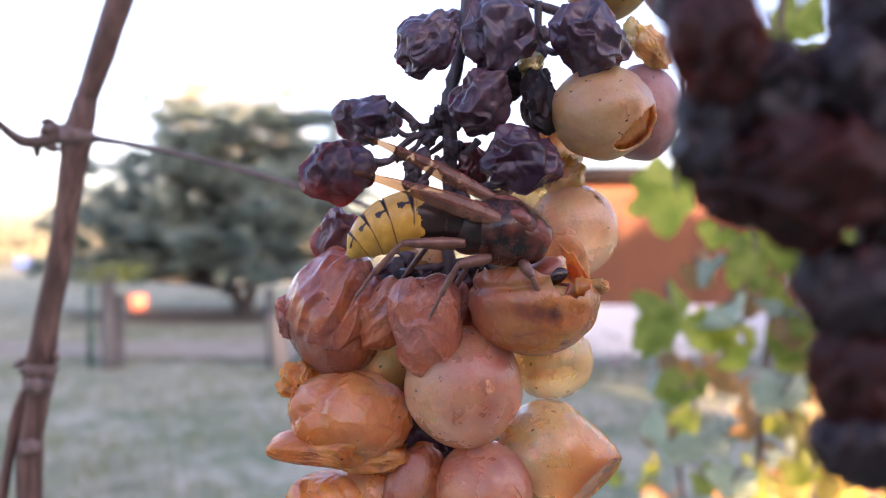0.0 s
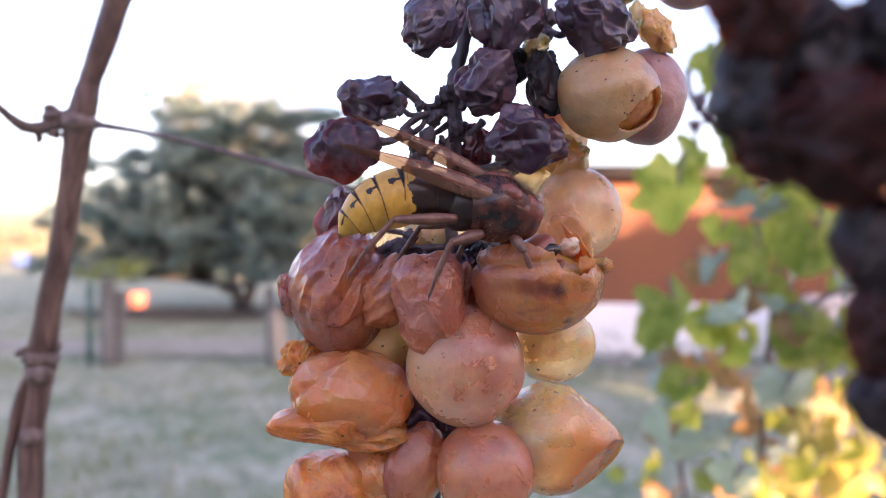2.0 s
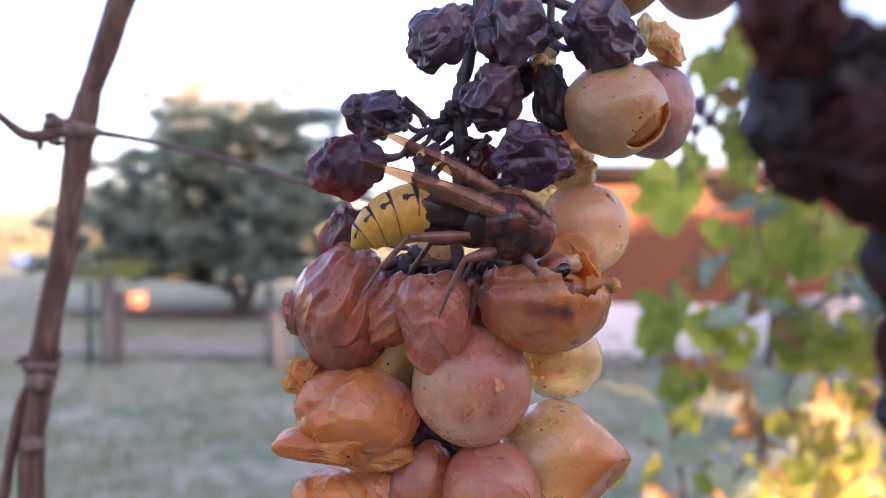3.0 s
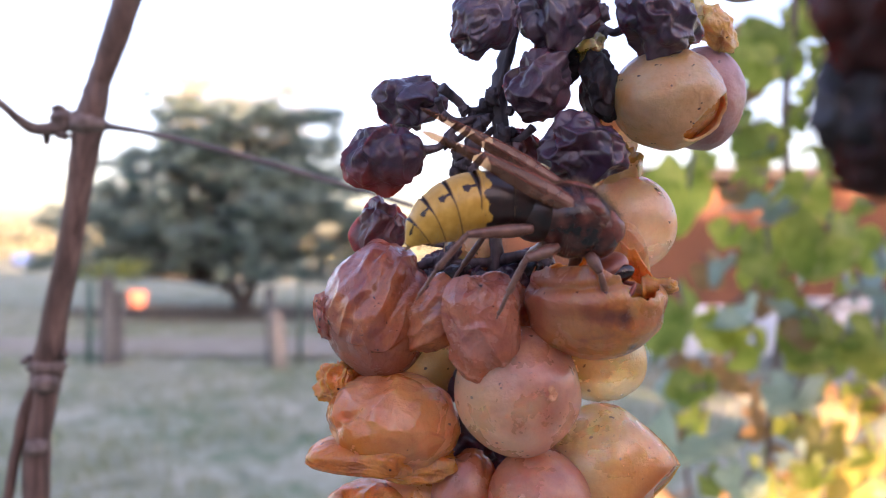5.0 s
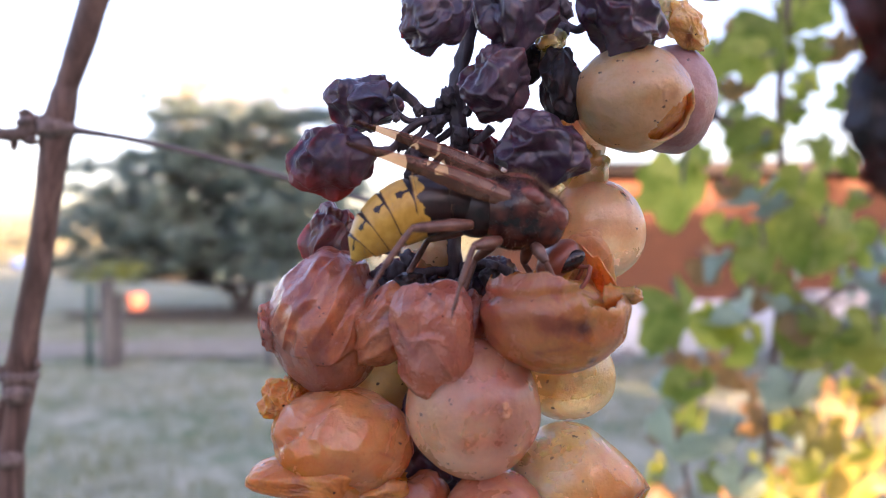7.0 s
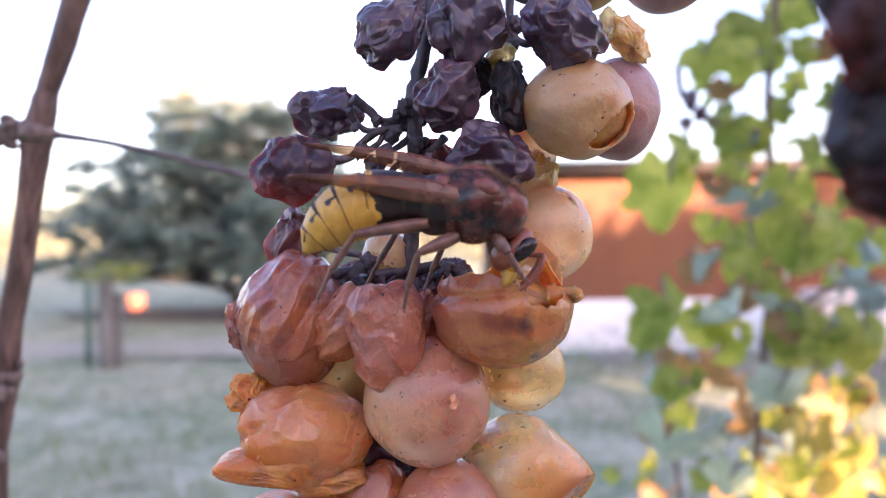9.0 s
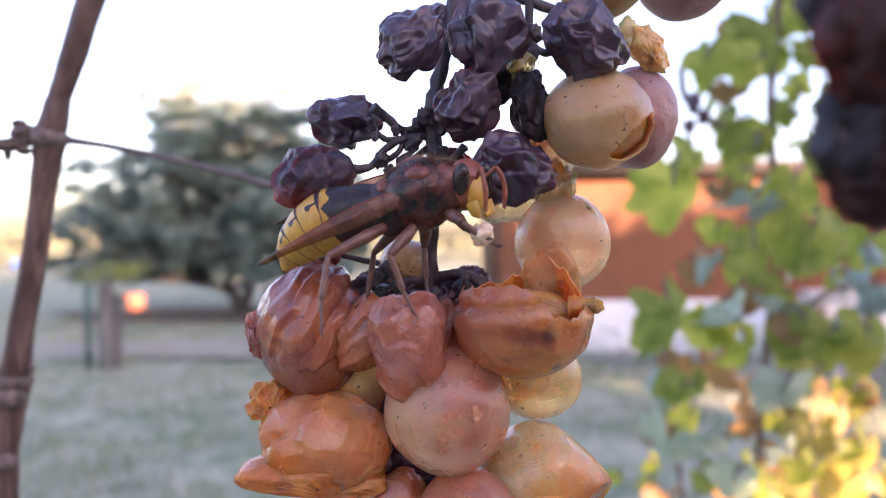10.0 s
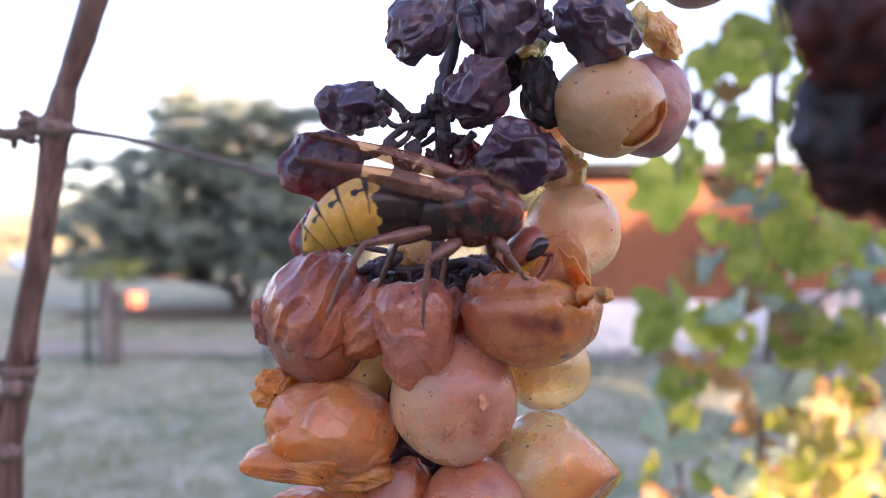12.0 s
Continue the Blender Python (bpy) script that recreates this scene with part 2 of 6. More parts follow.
POSTWOOD = woody("weathered_post_wood", (0.085, 0.085, 0.08), (0.20, 0.20, 0.19), 14, 0.85, depth=0.006)
PALEWOOD = woody("pale_split_wood", (0.30, 0.25, 0.20), (0.43, 0.37, 0.31), 16, 0.8, depth=0.005)


def plain(name, a, c, scale, rough, depth=0.0, metal=0.0, detail=5):
    m, nt, b = surface(name, rough, metal)
    n = speck(nt, scale, detail, 0.6)
    paint(nt, b, blend(nt, ramp(nt, n, [(0.32, (0, 0, 0)), (0.68, (1, 1, 1))]), a, c))
    if depth:
        relief(nt, b, n, depth)
    return m


def leafy(name, a, c, edge, glow, size=1.0, vary=False):
    """Leaf: mottled blade that lets light through."""
    m, nt, b = surface(name, 0.42)
    at = coords(nt)
    col = blend(nt, ramp(nt, speck(nt, 45 / size, 5, 0.65, at=at), [(0.35, (0, 0, 0)), (0.65, (1, 1, 1))]), a, c)
    col = blend(nt, ramp(nt, speck(nt, 22 / size, 6, 0.7, at=at, twist=0.5), [(0.6, (0, 0, 0)), (0.72, (1, 1, 1))]), col, edge)
    if vary:
        each = nt.nodes.new("ShaderNodeObjectInfo")
        col = blend(nt, 1.0, col, ramp(nt, each.outputs["Random"], [(0.0, (0.66, 0.70, 0.74)), (0.5, (0.92, 0.92, 0.9)), (1.0, (1.35, 1.25, 1.0))]), "MULTIPLY")
    paint(nt, b, col)
    t = nt.nodes.new("ShaderNodeBsdfTranslucent")
    nt.links.new(col, t.inputs["Color"])
    x = nt.nodes.new("ShaderNodeMixShader")
    x.inputs[0].default_value = glow
    nt.links.new(b.outputs[0], x.inputs[1])
    nt.links.new(t.outputs[0], x.inputs[2])
    nt.links.new(x.outputs[0], nt.nodes["Material Output"].inputs["Surface"])
    relief(nt, b, speck(nt, 160, 3, at=at), 0.001, 0.4)
    return m


LEAF_GREEN = leafy("green_vine_leaf", (0.19, 0.27, 0.035), (0.52, 0.55, 0.11), (0.70, 0.58, 0.22), 0.6, 1.0, True)
LEAF_YELLOW = leafy("yellowing_vine_leaf", (0.42, 0.36, 0.07), (0.54, 0.46, 0.14), (0.32, 0.18, 0.05), 0.45, 1.0, True)
# grey-green underside with the cool sky's reflection put into its colour
LEAF_GREY = leafy("leaf_underside_with_sky_sheen", (0.29, 0.40, 0.33), (0.48, 0.59, 0.50), (0.24, 0.28, 0.14), 0.3, 1.0, True)
# pale yellow-white: sunlight painted into the leaf colour
LEAF_PALE = leafy("leaf_painted_sunlit", (0.62, 0.50, 0.26), (0.78, 0.66, 0.40), (0.5, 0.36, 0.14), 0.4, 1.0, True)
LEAF_BROWN = leafy("dry_brown_leaf", (0.36, 0.20, 0.08), (0.50, 0.30, 0.13), (0.20, 0.09, 0.04), 0.3, 1.0, True)
NEEDLES = leafy("blue_green_tree_foliage", (0.045, 0.095, 0.085), (0.44, 0.58, 0.51), (0.60, 0.68, 0.57), 0.3, 10)
WEED = leafy("yellow_green_weed", (0.30, 0.34, 0.06), (0.40, 0.40, 0.09), (0.45, 0.38, 0.12), 0.4)
# pale yellow stands for sunlight on the dark tree's top
SUNLIT_TOP = leafy("sunlit_top_foliage", (0.50, 0.44, 0.24), (0.62, 0.56, 0.34), (0.42, 0.36, 0.19), 0.4)
# distance haze is mixed into this pale leaf colour
FAR_LEAVES = leafy("haze_tinted_far_foliage", (0.30, 0.32, 0.2), (0.42, 0.41, 0.26), (0.42, 0.38, 0.22), 0.3)


# ---- shapes ----
def mesh_of(name, verts, faces, mats, slots=None, smooth=True):
    me = bpy.data.meshes.new(name)
    me.from_pydata([tuple(v) for v in verts], [], faces)
    for m in mats if isinstance(mats, (list, tuple)) else [mats]:
        me.materials.append(m)
    if slots is not None:
        me.polygons.foreach_set("material_index", slots)
    me.polygons.foreach_set("use_smooth", [smooth] * len(me.polygons))
    me.update()
    return me


def part(name, bm, material, parent, label=""):
    """Links a bmesh, a mesh or (verts, faces) as one mesh object under a thing."""
    if isinstance(bm, tuple):
        me = mesh_of(name, bm[0], bm[1], material)
    elif isinstance(bm, bpy.types.Mesh):
        me = bm
    else:
        me = bpy.data.meshes.new(name)
        bm.to_mesh(me)
        bm.free()
        for p in me.polygons:
            p.use_smooth = True
        me.materials.append(material)
    ob = new(name, me)
    ob.parent = parent
    return tagged(ob, label) if label else ob


def thing(name, m, label, category, group="", kind=""):
    ob = new(name)
    ob.empty_display_size = 0.02
    ob.matrix_basis = m
    return tagged(ob, label, category, group, kind)


def ball(level):
    bm = bmesh.new()
    bmesh.ops.create_icosphere(bm, subdivisions=level, radius=1.0)
    v = [x.co.copy() for x in bm.verts]
    f = [tuple(x.index for x in y.verts) for y in bm.faces]
    bm.free()
    return v, f


BALLS = {k: ball(k) for k in (2, 3, 4, 5, 6, 7)}
MM = 0.001


def crease(p, sharp=3.6):
    """1 on thin wandering ridges, falling off into hollows between them."""
    return max(0.0, 1.0 - sharp * abs(noise.noise(p)))


def smooth(a, b, x):
    u = min(1.0, max(0.0, (x - a) / (b - a)))
    return u * u * (3 - 2 * u)


def bell(x, w):
    return math.exp(-(x / w) ** 2)


def seams(p):
    """1 on the borders of random cells, 0 inside them."""
    near, _ = noise.voronoi(p)
    return max(0.0, 1.0 - (near[1] - near[0]) / 0.42)


def raisin(c, r, seed, level=6, depth=0.2, freq=1.15, grain=(1, 1, 0.6), turn=(0, 0, 0), lump=0.3, scale=MM, fine=0.4):
    """A dried berry: a shrunken, uneven body with ropy ridges about sunken hollows."""
    vs, fs = BALLS[level]
    off = Vector((seed * 7.31, seed * 3.17, seed * 5.53))
    rot = Euler([radians(a) for a in turn]).to_matrix()
    g = Vector(grain)
    out = []
    for d in vs:
        q = Vector((d.x * g.x, d.y * g.y, d.z * g.z)) * freq + off + 0.42 * noise.noise_vector(d * 1.5 + off)
        k = 1.0 + lump * (noise.noise(d * 0.9 + off) + 0.5 * noise.noise(d * 2.1 - off))
        k += depth * (seams(q) ** 1.7 - 0.36)
        k += depth * fine * (seams(q * 2.3 + off) ** 1.3 - 0.4) + depth * 0.08 * noise.noise(d * 6 + off)
        p = rot @ Vector((d.x * r[0] * k, d.y * r[1] * k, d.z * r[2] * k))
        out.append((Vector(c) + p) * scale)
    return out, fs


def cup(c, r, seed, rim, form, thick=0.35, around=260, up=90):
    """A grape's skin, open at the top, as a shell thick mm strong. rim(a): how far up from the bottom
    the skin reaches (radians) at the angle a about the axis; form(a, th): its swell there."""
    off = Vector((seed * 3.1, seed * 1.7, seed * 2.3))
    outer, inner = [], []
    for j in range(up + 1):
        for i in range(around):
            a = 2 * math.pi * i / around
            top = rim(a)
            th = 0.02 + (top - 0.02) * (j / up)
            bend = min(th, 1.95)
            d = Vector((math.sin(bend) * math.cos(a), math.sin(bend) * math.sin(a), -math.cos(bend)))
            k = 1 + form(a, th, d) + 0.03 * noise.noise(d * 2.2 + off)
            p = Vector((d.x * r[0], d.y * r[1], d.z * r[2])) * k
            if th > bend:
                e = th - bend
                p += Vector((-d.x * r[0] * 0.35 * e, -d.y * r[1] * 0.35 * e, r[2] * 0.95 * e))
                p += noise.noise_vector(d * 3.5 + off) * 0.9 * e
            n = Vector((p.x / r[0] ** 2, p.y / r[1] ** 2, p.z / r[2] ** 2)).normalized()
            outer.append((Vector(c) + p) * MM)
            inner.append((Vector(c) + p - n * thick * (1 - 0.5 * (j / up) ** 6)) * MM)
    n = len(outer)
    fs = []
    for j in range(up):
        for i in range(around):
            a, b = j * around + i, j * around + (i + 1) % around
            fs += [(a, b, b + around, a + around), (n + b, n + a, n + a + around, n + b + around)]
    for i in range(around):
        a, b = up * around + i, up * around + (i + 1) % around
        fs.append((a, b, n + b, n + a))
    fs += [tuple(reversed(range(around))), tuple(range(n, n + around))]
    return outer + inner, fs


def berry(c, r, seed, level=6, fold=0.0, freq=1.5, grain=(1, 1, 1), lump=0.05, tip=None, dents=(), turn=(0, 0, 0), scale=MM, fine=0.35, warp=0.55, pleat=0.0, form=None, cuts=()):
    """A grape about c (mm) with half sizes r (mm). fold: depth of its wrinkles; tip: (way, length, sharpness) drawn out;
    dents: (way, width, depth) hollows; pleat: depth of smooth parallel folds; form(d): more swell in the direction d;
    cuts: (way, reach in mm, dish) facets where the skin has fallen in."""
    vs, fs = BALLS[level]
    off = Vector((seed * 7.31, seed * 3.17, seed * 5.53))
    rot = Euler([radians(a) for a in turn]).to_matrix()
    g = Vector(grain)
    out = []
    for d in vs:
        k = 1.0 + lump * noise.noise(d * 1.3 + off)
        if fold:
            q = Vector((d.x * g.x, d.y * g.y, d.z * g.z)) * freq + off
            q += warp * noise.noise_vector(d * 1.7 + off)
            k += fold * (0.75 * crease(q) ** 1.5 + fine * crease(q * 2.1 + off) - 0.35) + fold * 0.9 * noise.noise(d * 1.6 - off)
        if form:
            k += form(d)
        if pleat:
            q = Vector((d.x * g.x, d.y * g.y, d.z * g.z)) * freq + 0.5 * off
            wave = noise.noise(q) * 6.5 + 1.2 * noise.noise(d * 2.6 - off)
            k += pleat * (math.sin(wave) + 0.35 * math.sin(2.3 * wave + 5 * noise.noise(d * 1.9 + off))) * (0.65 + 0.7 * noise.noise(d * 1.4 + 2 * off))
        for way, width, depth in dents:
            a = (d - Vector(way).normalized()).length / width
            if a < 1.6:
                k -= depth * math.exp(-a * a * 2.2) * (1 + 0.5 * noise.noise(d * 5 + off))
        p = Vector((d.x * r[0], d.y * r[1], d.z * r[2])) * k
        if tip:
            w = Vector(tip[0]).normalized()
            p += w * tip[1] * max(0.0, d.dot(w)) ** tip[2]
        for way, reach, dish in cuts:
            w = Vector(way).normalized()
            over = p.dot(w) - reach - 0.35 * noise.noise(d * 3 + off)
            if over > 0:
                p -= w * (over * (1 + dish) * smooth(0, 0.5, over) - 0.10 * crease(d * 2.6 + off, 2.6) * min(1, over))
        p = rot @ p
        out.append((Vector(c) + p) * scale)
    return out, fs


def torn(c, r, seed, way, spread, rag=0.25, curl=0.16, thick=0.05, fold=0.06, freq=1.6, tip=None, dents=(), along=None, slim=1.0, pleat=0.0):
    """A grape's skin with a ragged hole towards way, as a shell with thickness;
    along, slim: the hole is that much longer along that way."""
    verts, fs = berry((0, 0, 0), r, seed, 6, fold, freq, tip=tip, dents=dents, scale=1.0, pleat=pleat)
    dirs = BALLS[6][0]
    w = Vector(way).normalized()
    edge = []
    for d in dirs:
        ang = d.angle(w)
        if along:
            s = Vector(along).normalized()
            u = d.dot(s - w * s.dot(w))
            ang = math.sqrt(max(0.0, ang * ang - u * u) * slim * slim + u * u) if ang < 1.3 else ang * slim
        edge.append(ang - spread * (1 + rag * noise.noise(d * 2.4 + Vector((seed, 0, 0))) + 0.35 * rag * noise.noise(d * 7)))
    outer, inner = [], []
    for v, e, d in zip(verts, edge, dirs):
        lip = math.exp(-max(0, e) * 6.0)
        p = v * (1 + curl * lip * (0.6 + noise.noise(d * 3.3 + Vector((0, seed, 0)))))
        outer.append((Vector(c) + p) * MM)
        inner.append((Vector(c) + p * (1 - thick)) * MM)
    n = len(outer)
    keep = [f for f in fs if min(edge[i] for i in f) > 0]
    faces = [f for f in keep] + [tuple(n + i for i in reversed(f)) for f in keep]
    count = {}
    for f in keep:
        for a, b in zip(f, f[1:] + f[:1]):
            count[(a, b)] = 1
    for a, b in list(count):
        if (b, a) not in count:
            faces.append((b, a, n + a, n + b))
    return outer + inner, faces


def tube(pts, radii, sides=10, rough=0.08, seed=0, scale=MM, caps=True):
    """A limb through points (mm) with a radius at each, smoothed, slightly uneven."""
    pts = [Vector(p) for p in pts]
    fine, fr = [], []
    steps = 6
    for i in range(len(pts) - 1):
        p0, p1, p2, p3 = pts[max(0, i - 1)], pts[i], pts[i + 1], pts[min(len(pts) - 1, i + 2)]
        for s in range(steps):
            u = s / steps
            fine.append(0.5 * ((2 * p1) + (p2 - p0) * u + (2 * p0 - 5 * p1 + 4 * p2 - p3) * u * u + (3 * p1 - p0 - 3 * p2 + p3) * u ** 3))
            fr.append(radii[i] + (radii[i + 1] - radii[i]) * u)
    fine.append(pts[-1]), fr.append(radii[-1])
    verts, faces = [], []
    side = None
    for i, p in enumerate(fine):
        t = (fine[min(i + 1, len(fine) - 1)] - fine[max(i - 1, 0)]).normalized()
        if side is None:
            side = t.cross(Vector((0.31, 0.94, 0.1))).normalized()
        side = (side - t * side.dot(t)).normalized()
        up = t.cross(side)
        for k in range(sides):
            a = 2 * math.pi * k / sides
            d = side * math.cos(a) + up * math.sin(a)
            q = p + d * fr[i] * (1 + rough * 2 * noise.noise(p / max(fr[i], 1e-6) * 0.4 + d * 1.4 + Vector((seed * 3.3, 0, 0))))
            verts.append(q * scale)
    for i in range(len(fine) - 1):
        for k in range(sides):
            a, b = i * sides + k, i * sides + (k + 1) % sides
            faces.append((a, b, b + sides, a + sides))
    if caps:
        faces.append(tuple(reversed(range(sides))))
        faces.append(tuple(range(len(verts) - sides, len(verts))))
    return verts, faces


def joined(*bits):
    verts, faces = [], []
    for v, f in bits:
        n = len(verts)
        verts += list(v)
        faces += [tuple(n + i for i in q) for q in f]
    return verts, faces


def box(c, s, bevel=0.0, turn=0.0):
    bm = bmesh.new()
    bmesh.ops.create_cube(bm, size=1.0, matrix=Matrix.Translation(c) @ Matrix.Rotation(turn, 4, "Z") @ Matrix.Diagonal((*s, 1)))
    if bevel:
        bmesh.ops.bevel(bm, geom=bm.edges[:], offset=bevel, segments=2, affect="EDGES", profile=0.6)
    v = [x.co.copy() for x in bm.verts]
    f = [tuple(x.index for x in y.verts) for y in bm.faces]
    bm.free()
    return v, f


def sheet(name, grid, thick, material, parent, label=""):
    """A thin skin over a grid of points (metres), with thickness."""
    rows, cols = len(grid), len(grid[0])
    flat = [Vector(p) for row in grid for p in row]
    faces = [(i * cols + j, i * cols + j + 1, (i + 1) * cols + j + 1, (i + 1) * cols + j) for i in range(rows - 1) for j in range(cols - 1)]
    nrm = [Vector() for _ in flat]
    for f in faces:
        a = (flat[f[1]] - flat[f[0]]).cross(flat[f[3]] - flat[f[0]])
        for i in f:
            nrm[i] += a
    back = [p - (nrm[i].normalized() if nrm[i].length else Vector((0, 1, 0))) * thick for i, p in enumerate(flat)]
    n = len(flat)
    rim = [i for i in range(cols)] + [r * cols + cols - 1 for r in range(1, rows)] + [(rows - 1) * cols + j for j in range(cols - 2, -1, -1)] + [r * cols for r in range(rows - 2, 0, -1)]
    more = [(b, a, n + a, n + b) for a, b in zip(rim, rim[1:] + rim[:1])]
    return part(name, (flat + back, faces + [tuple(n + i for i in reversed(f)) for f in faces] + more), material, parent, label)


# ---- the garden ----
def ground_soil():
    m, nt, b = surface("mown_dry_grass", 0.95)
    at = coords(nt)
    col = blend(nt, ramp(nt, speck(nt, 0.9, 6, 0.65, at=at), [(0.42, (0, 0, 0)), (0.58, (1, 1, 1))]), (0.15, 0.215, 0.105), (0.41, 0.40, 0.29))
    col = blend(nt, ramp(nt, speck(nt, 7, 6, 0.7, at=at), [(0.48, (0, 0, 0)), (0.62, (1, 1, 1))]), col, (0.51, 0.49, 0.38))
    col = blend(nt, ramp(nt, speck(nt, 3.2, 6, 0.7, at=at, twist=0.4), [(0.52, (0, 0, 0)), (0.66, (0.8, 0.8, 0.8))]), col, (0.10, 0.145, 0.08))
    col = blend(nt, ramp(nt, speck(nt, 60, 3, 0.7, at=at), [(0.40, (0, 0, 0)), (0.65, (0.5, 0.5, 0.5))]), col, (0.13, 0.155, 0.09))
    paint(nt, b, col)
    relief(nt, b, speck(nt, 40, 5, at=at), 0.03)
    return m


def build_ground():
    n = 90
    xs = [math.copysign(abs(k) ** 2.2, k) * 900 for k in np.linspace(-1, 1, n)]
    verts = [(x, y + 8, 0.05 * noise.noise(Vector((x * 0.25, y * 0.25, 0))) * min(1, 30 / (1 + abs(x) + abs(y)))) for y in xs for x in xs]
    faces = [(i * n + j, i * n + j + 1, (i + 1) * n + j + 1, (i + 1) * n + j) for i in range(n - 1) for j in range(n - 1)]
    g = new("ground", mesh_of("ground", verts, faces, ground_soil()))
    tagged(g, "mown dry grass with bare greyish patches", "ground", kind="structure")
    # bare earth under the tree, worn strip by the fence
    for name, cx, cy, rx, ry, tone, label in (
            ("soil_bed", -4.1, 14.6, 3.4, 1.5, ((0.10, 0.078, 0.062), (0.16, 0.13, 0.105)), "brown bare soil under the tree"),
            ("worn_path", -3.2, 9.6, 4.6, 0.9, ((0.27, 0.245, 0.185), (0.37, 0.34, 0.27)), "pale worn dirt strip along the fence")):
        vs, fs = [(cx, cy, 0.052)], []
        for k in range(48):
            a = k / 48 * 2 * math.pi
            w = 1 + 0.25 * noise.noise(Vector((math.cos(a) * 2, math.sin(a) * 2, cx)))
            vs.append((cx + rx * w * math.cos(a), cy + ry * w * math.sin(a), 0.03))
            fs.append((0, 1 + k, 1 + (k + 1) % 48))
        ob = new(name, mesh_of(name, vs, fs, plain(name + "_earth", *tone, 3.0, 0.95, 0.02)))
        tagged(ob, label, "ground", kind="structure")
    rng = random.Random(4)
    vs, fs = [], []
    for _ in range(15000):
        y = 3.2 + 14 * rng.random() ** 1.6
        x = (rng.random() - 0.5) * (2.2 + y * 1.3)
        if noise.noise(Vector((x * 0.8, y * 0.8, 3))) < -0.08:
            continue
        a, h, w = rng.random() * 6.28, 0.03 + 0.05 * rng.random(), 0.006 + 0.006 * rng.random()
        n0 = len(vs)
        lean = Vector((math.cos(a * 3), math.sin(a * 3), 0)) * h * 0.5
        vs += [(x - w * math.cos(a), y - w * math.sin(a), 0), (x + w * math.cos(a), y + w * math.sin(a), 0), (x + lean.x, y + lean.y, h + 0.02)]
        fs.append((n0, n0 + 1, n0 + 2))
    grass = new("grass", mesh_of("grass", vs, fs, leafy("grass_blades", (0.21, 0.26, 0.14), (0.34, 0.35, 0.21), (0.46, 0.43, 0.29), 0.3)))
    tagged(grass, "short tufts of grey-green grass", "grass", kind="stuff")


def clump(rng, c, size, count, vs, fs, flat=0.5, leaf=0.09):
    """Small leaves scattered about c."""
    for _ in range(count):
        d = Vector((rng.gauss(0, 1), rng.gauss(0, 1), rng.gauss(0, flat)))
        p = Vector(c) + d * size * 0.5
        a, e = rng.random() * 6.28, rng.uniform(-0.5, 0.9)
        u = Vector((math.cos(a) * math.cos(e), math.sin(a) * math.cos(e), math.sin(e))) * leaf * rng.uniform(0.6, 1.4)
        w = u.cross(Vector((rng.random() - 0.5, rng.random() - 0.5, 1))).normalized() * leaf * 0.32
        n0 = len(vs)
        vs += [p, p + u * 0.5 + w, p + u, p + u * 0.5 - w]
        fs.append((n0, n0 + 1, n0 + 2, n0 + 3))


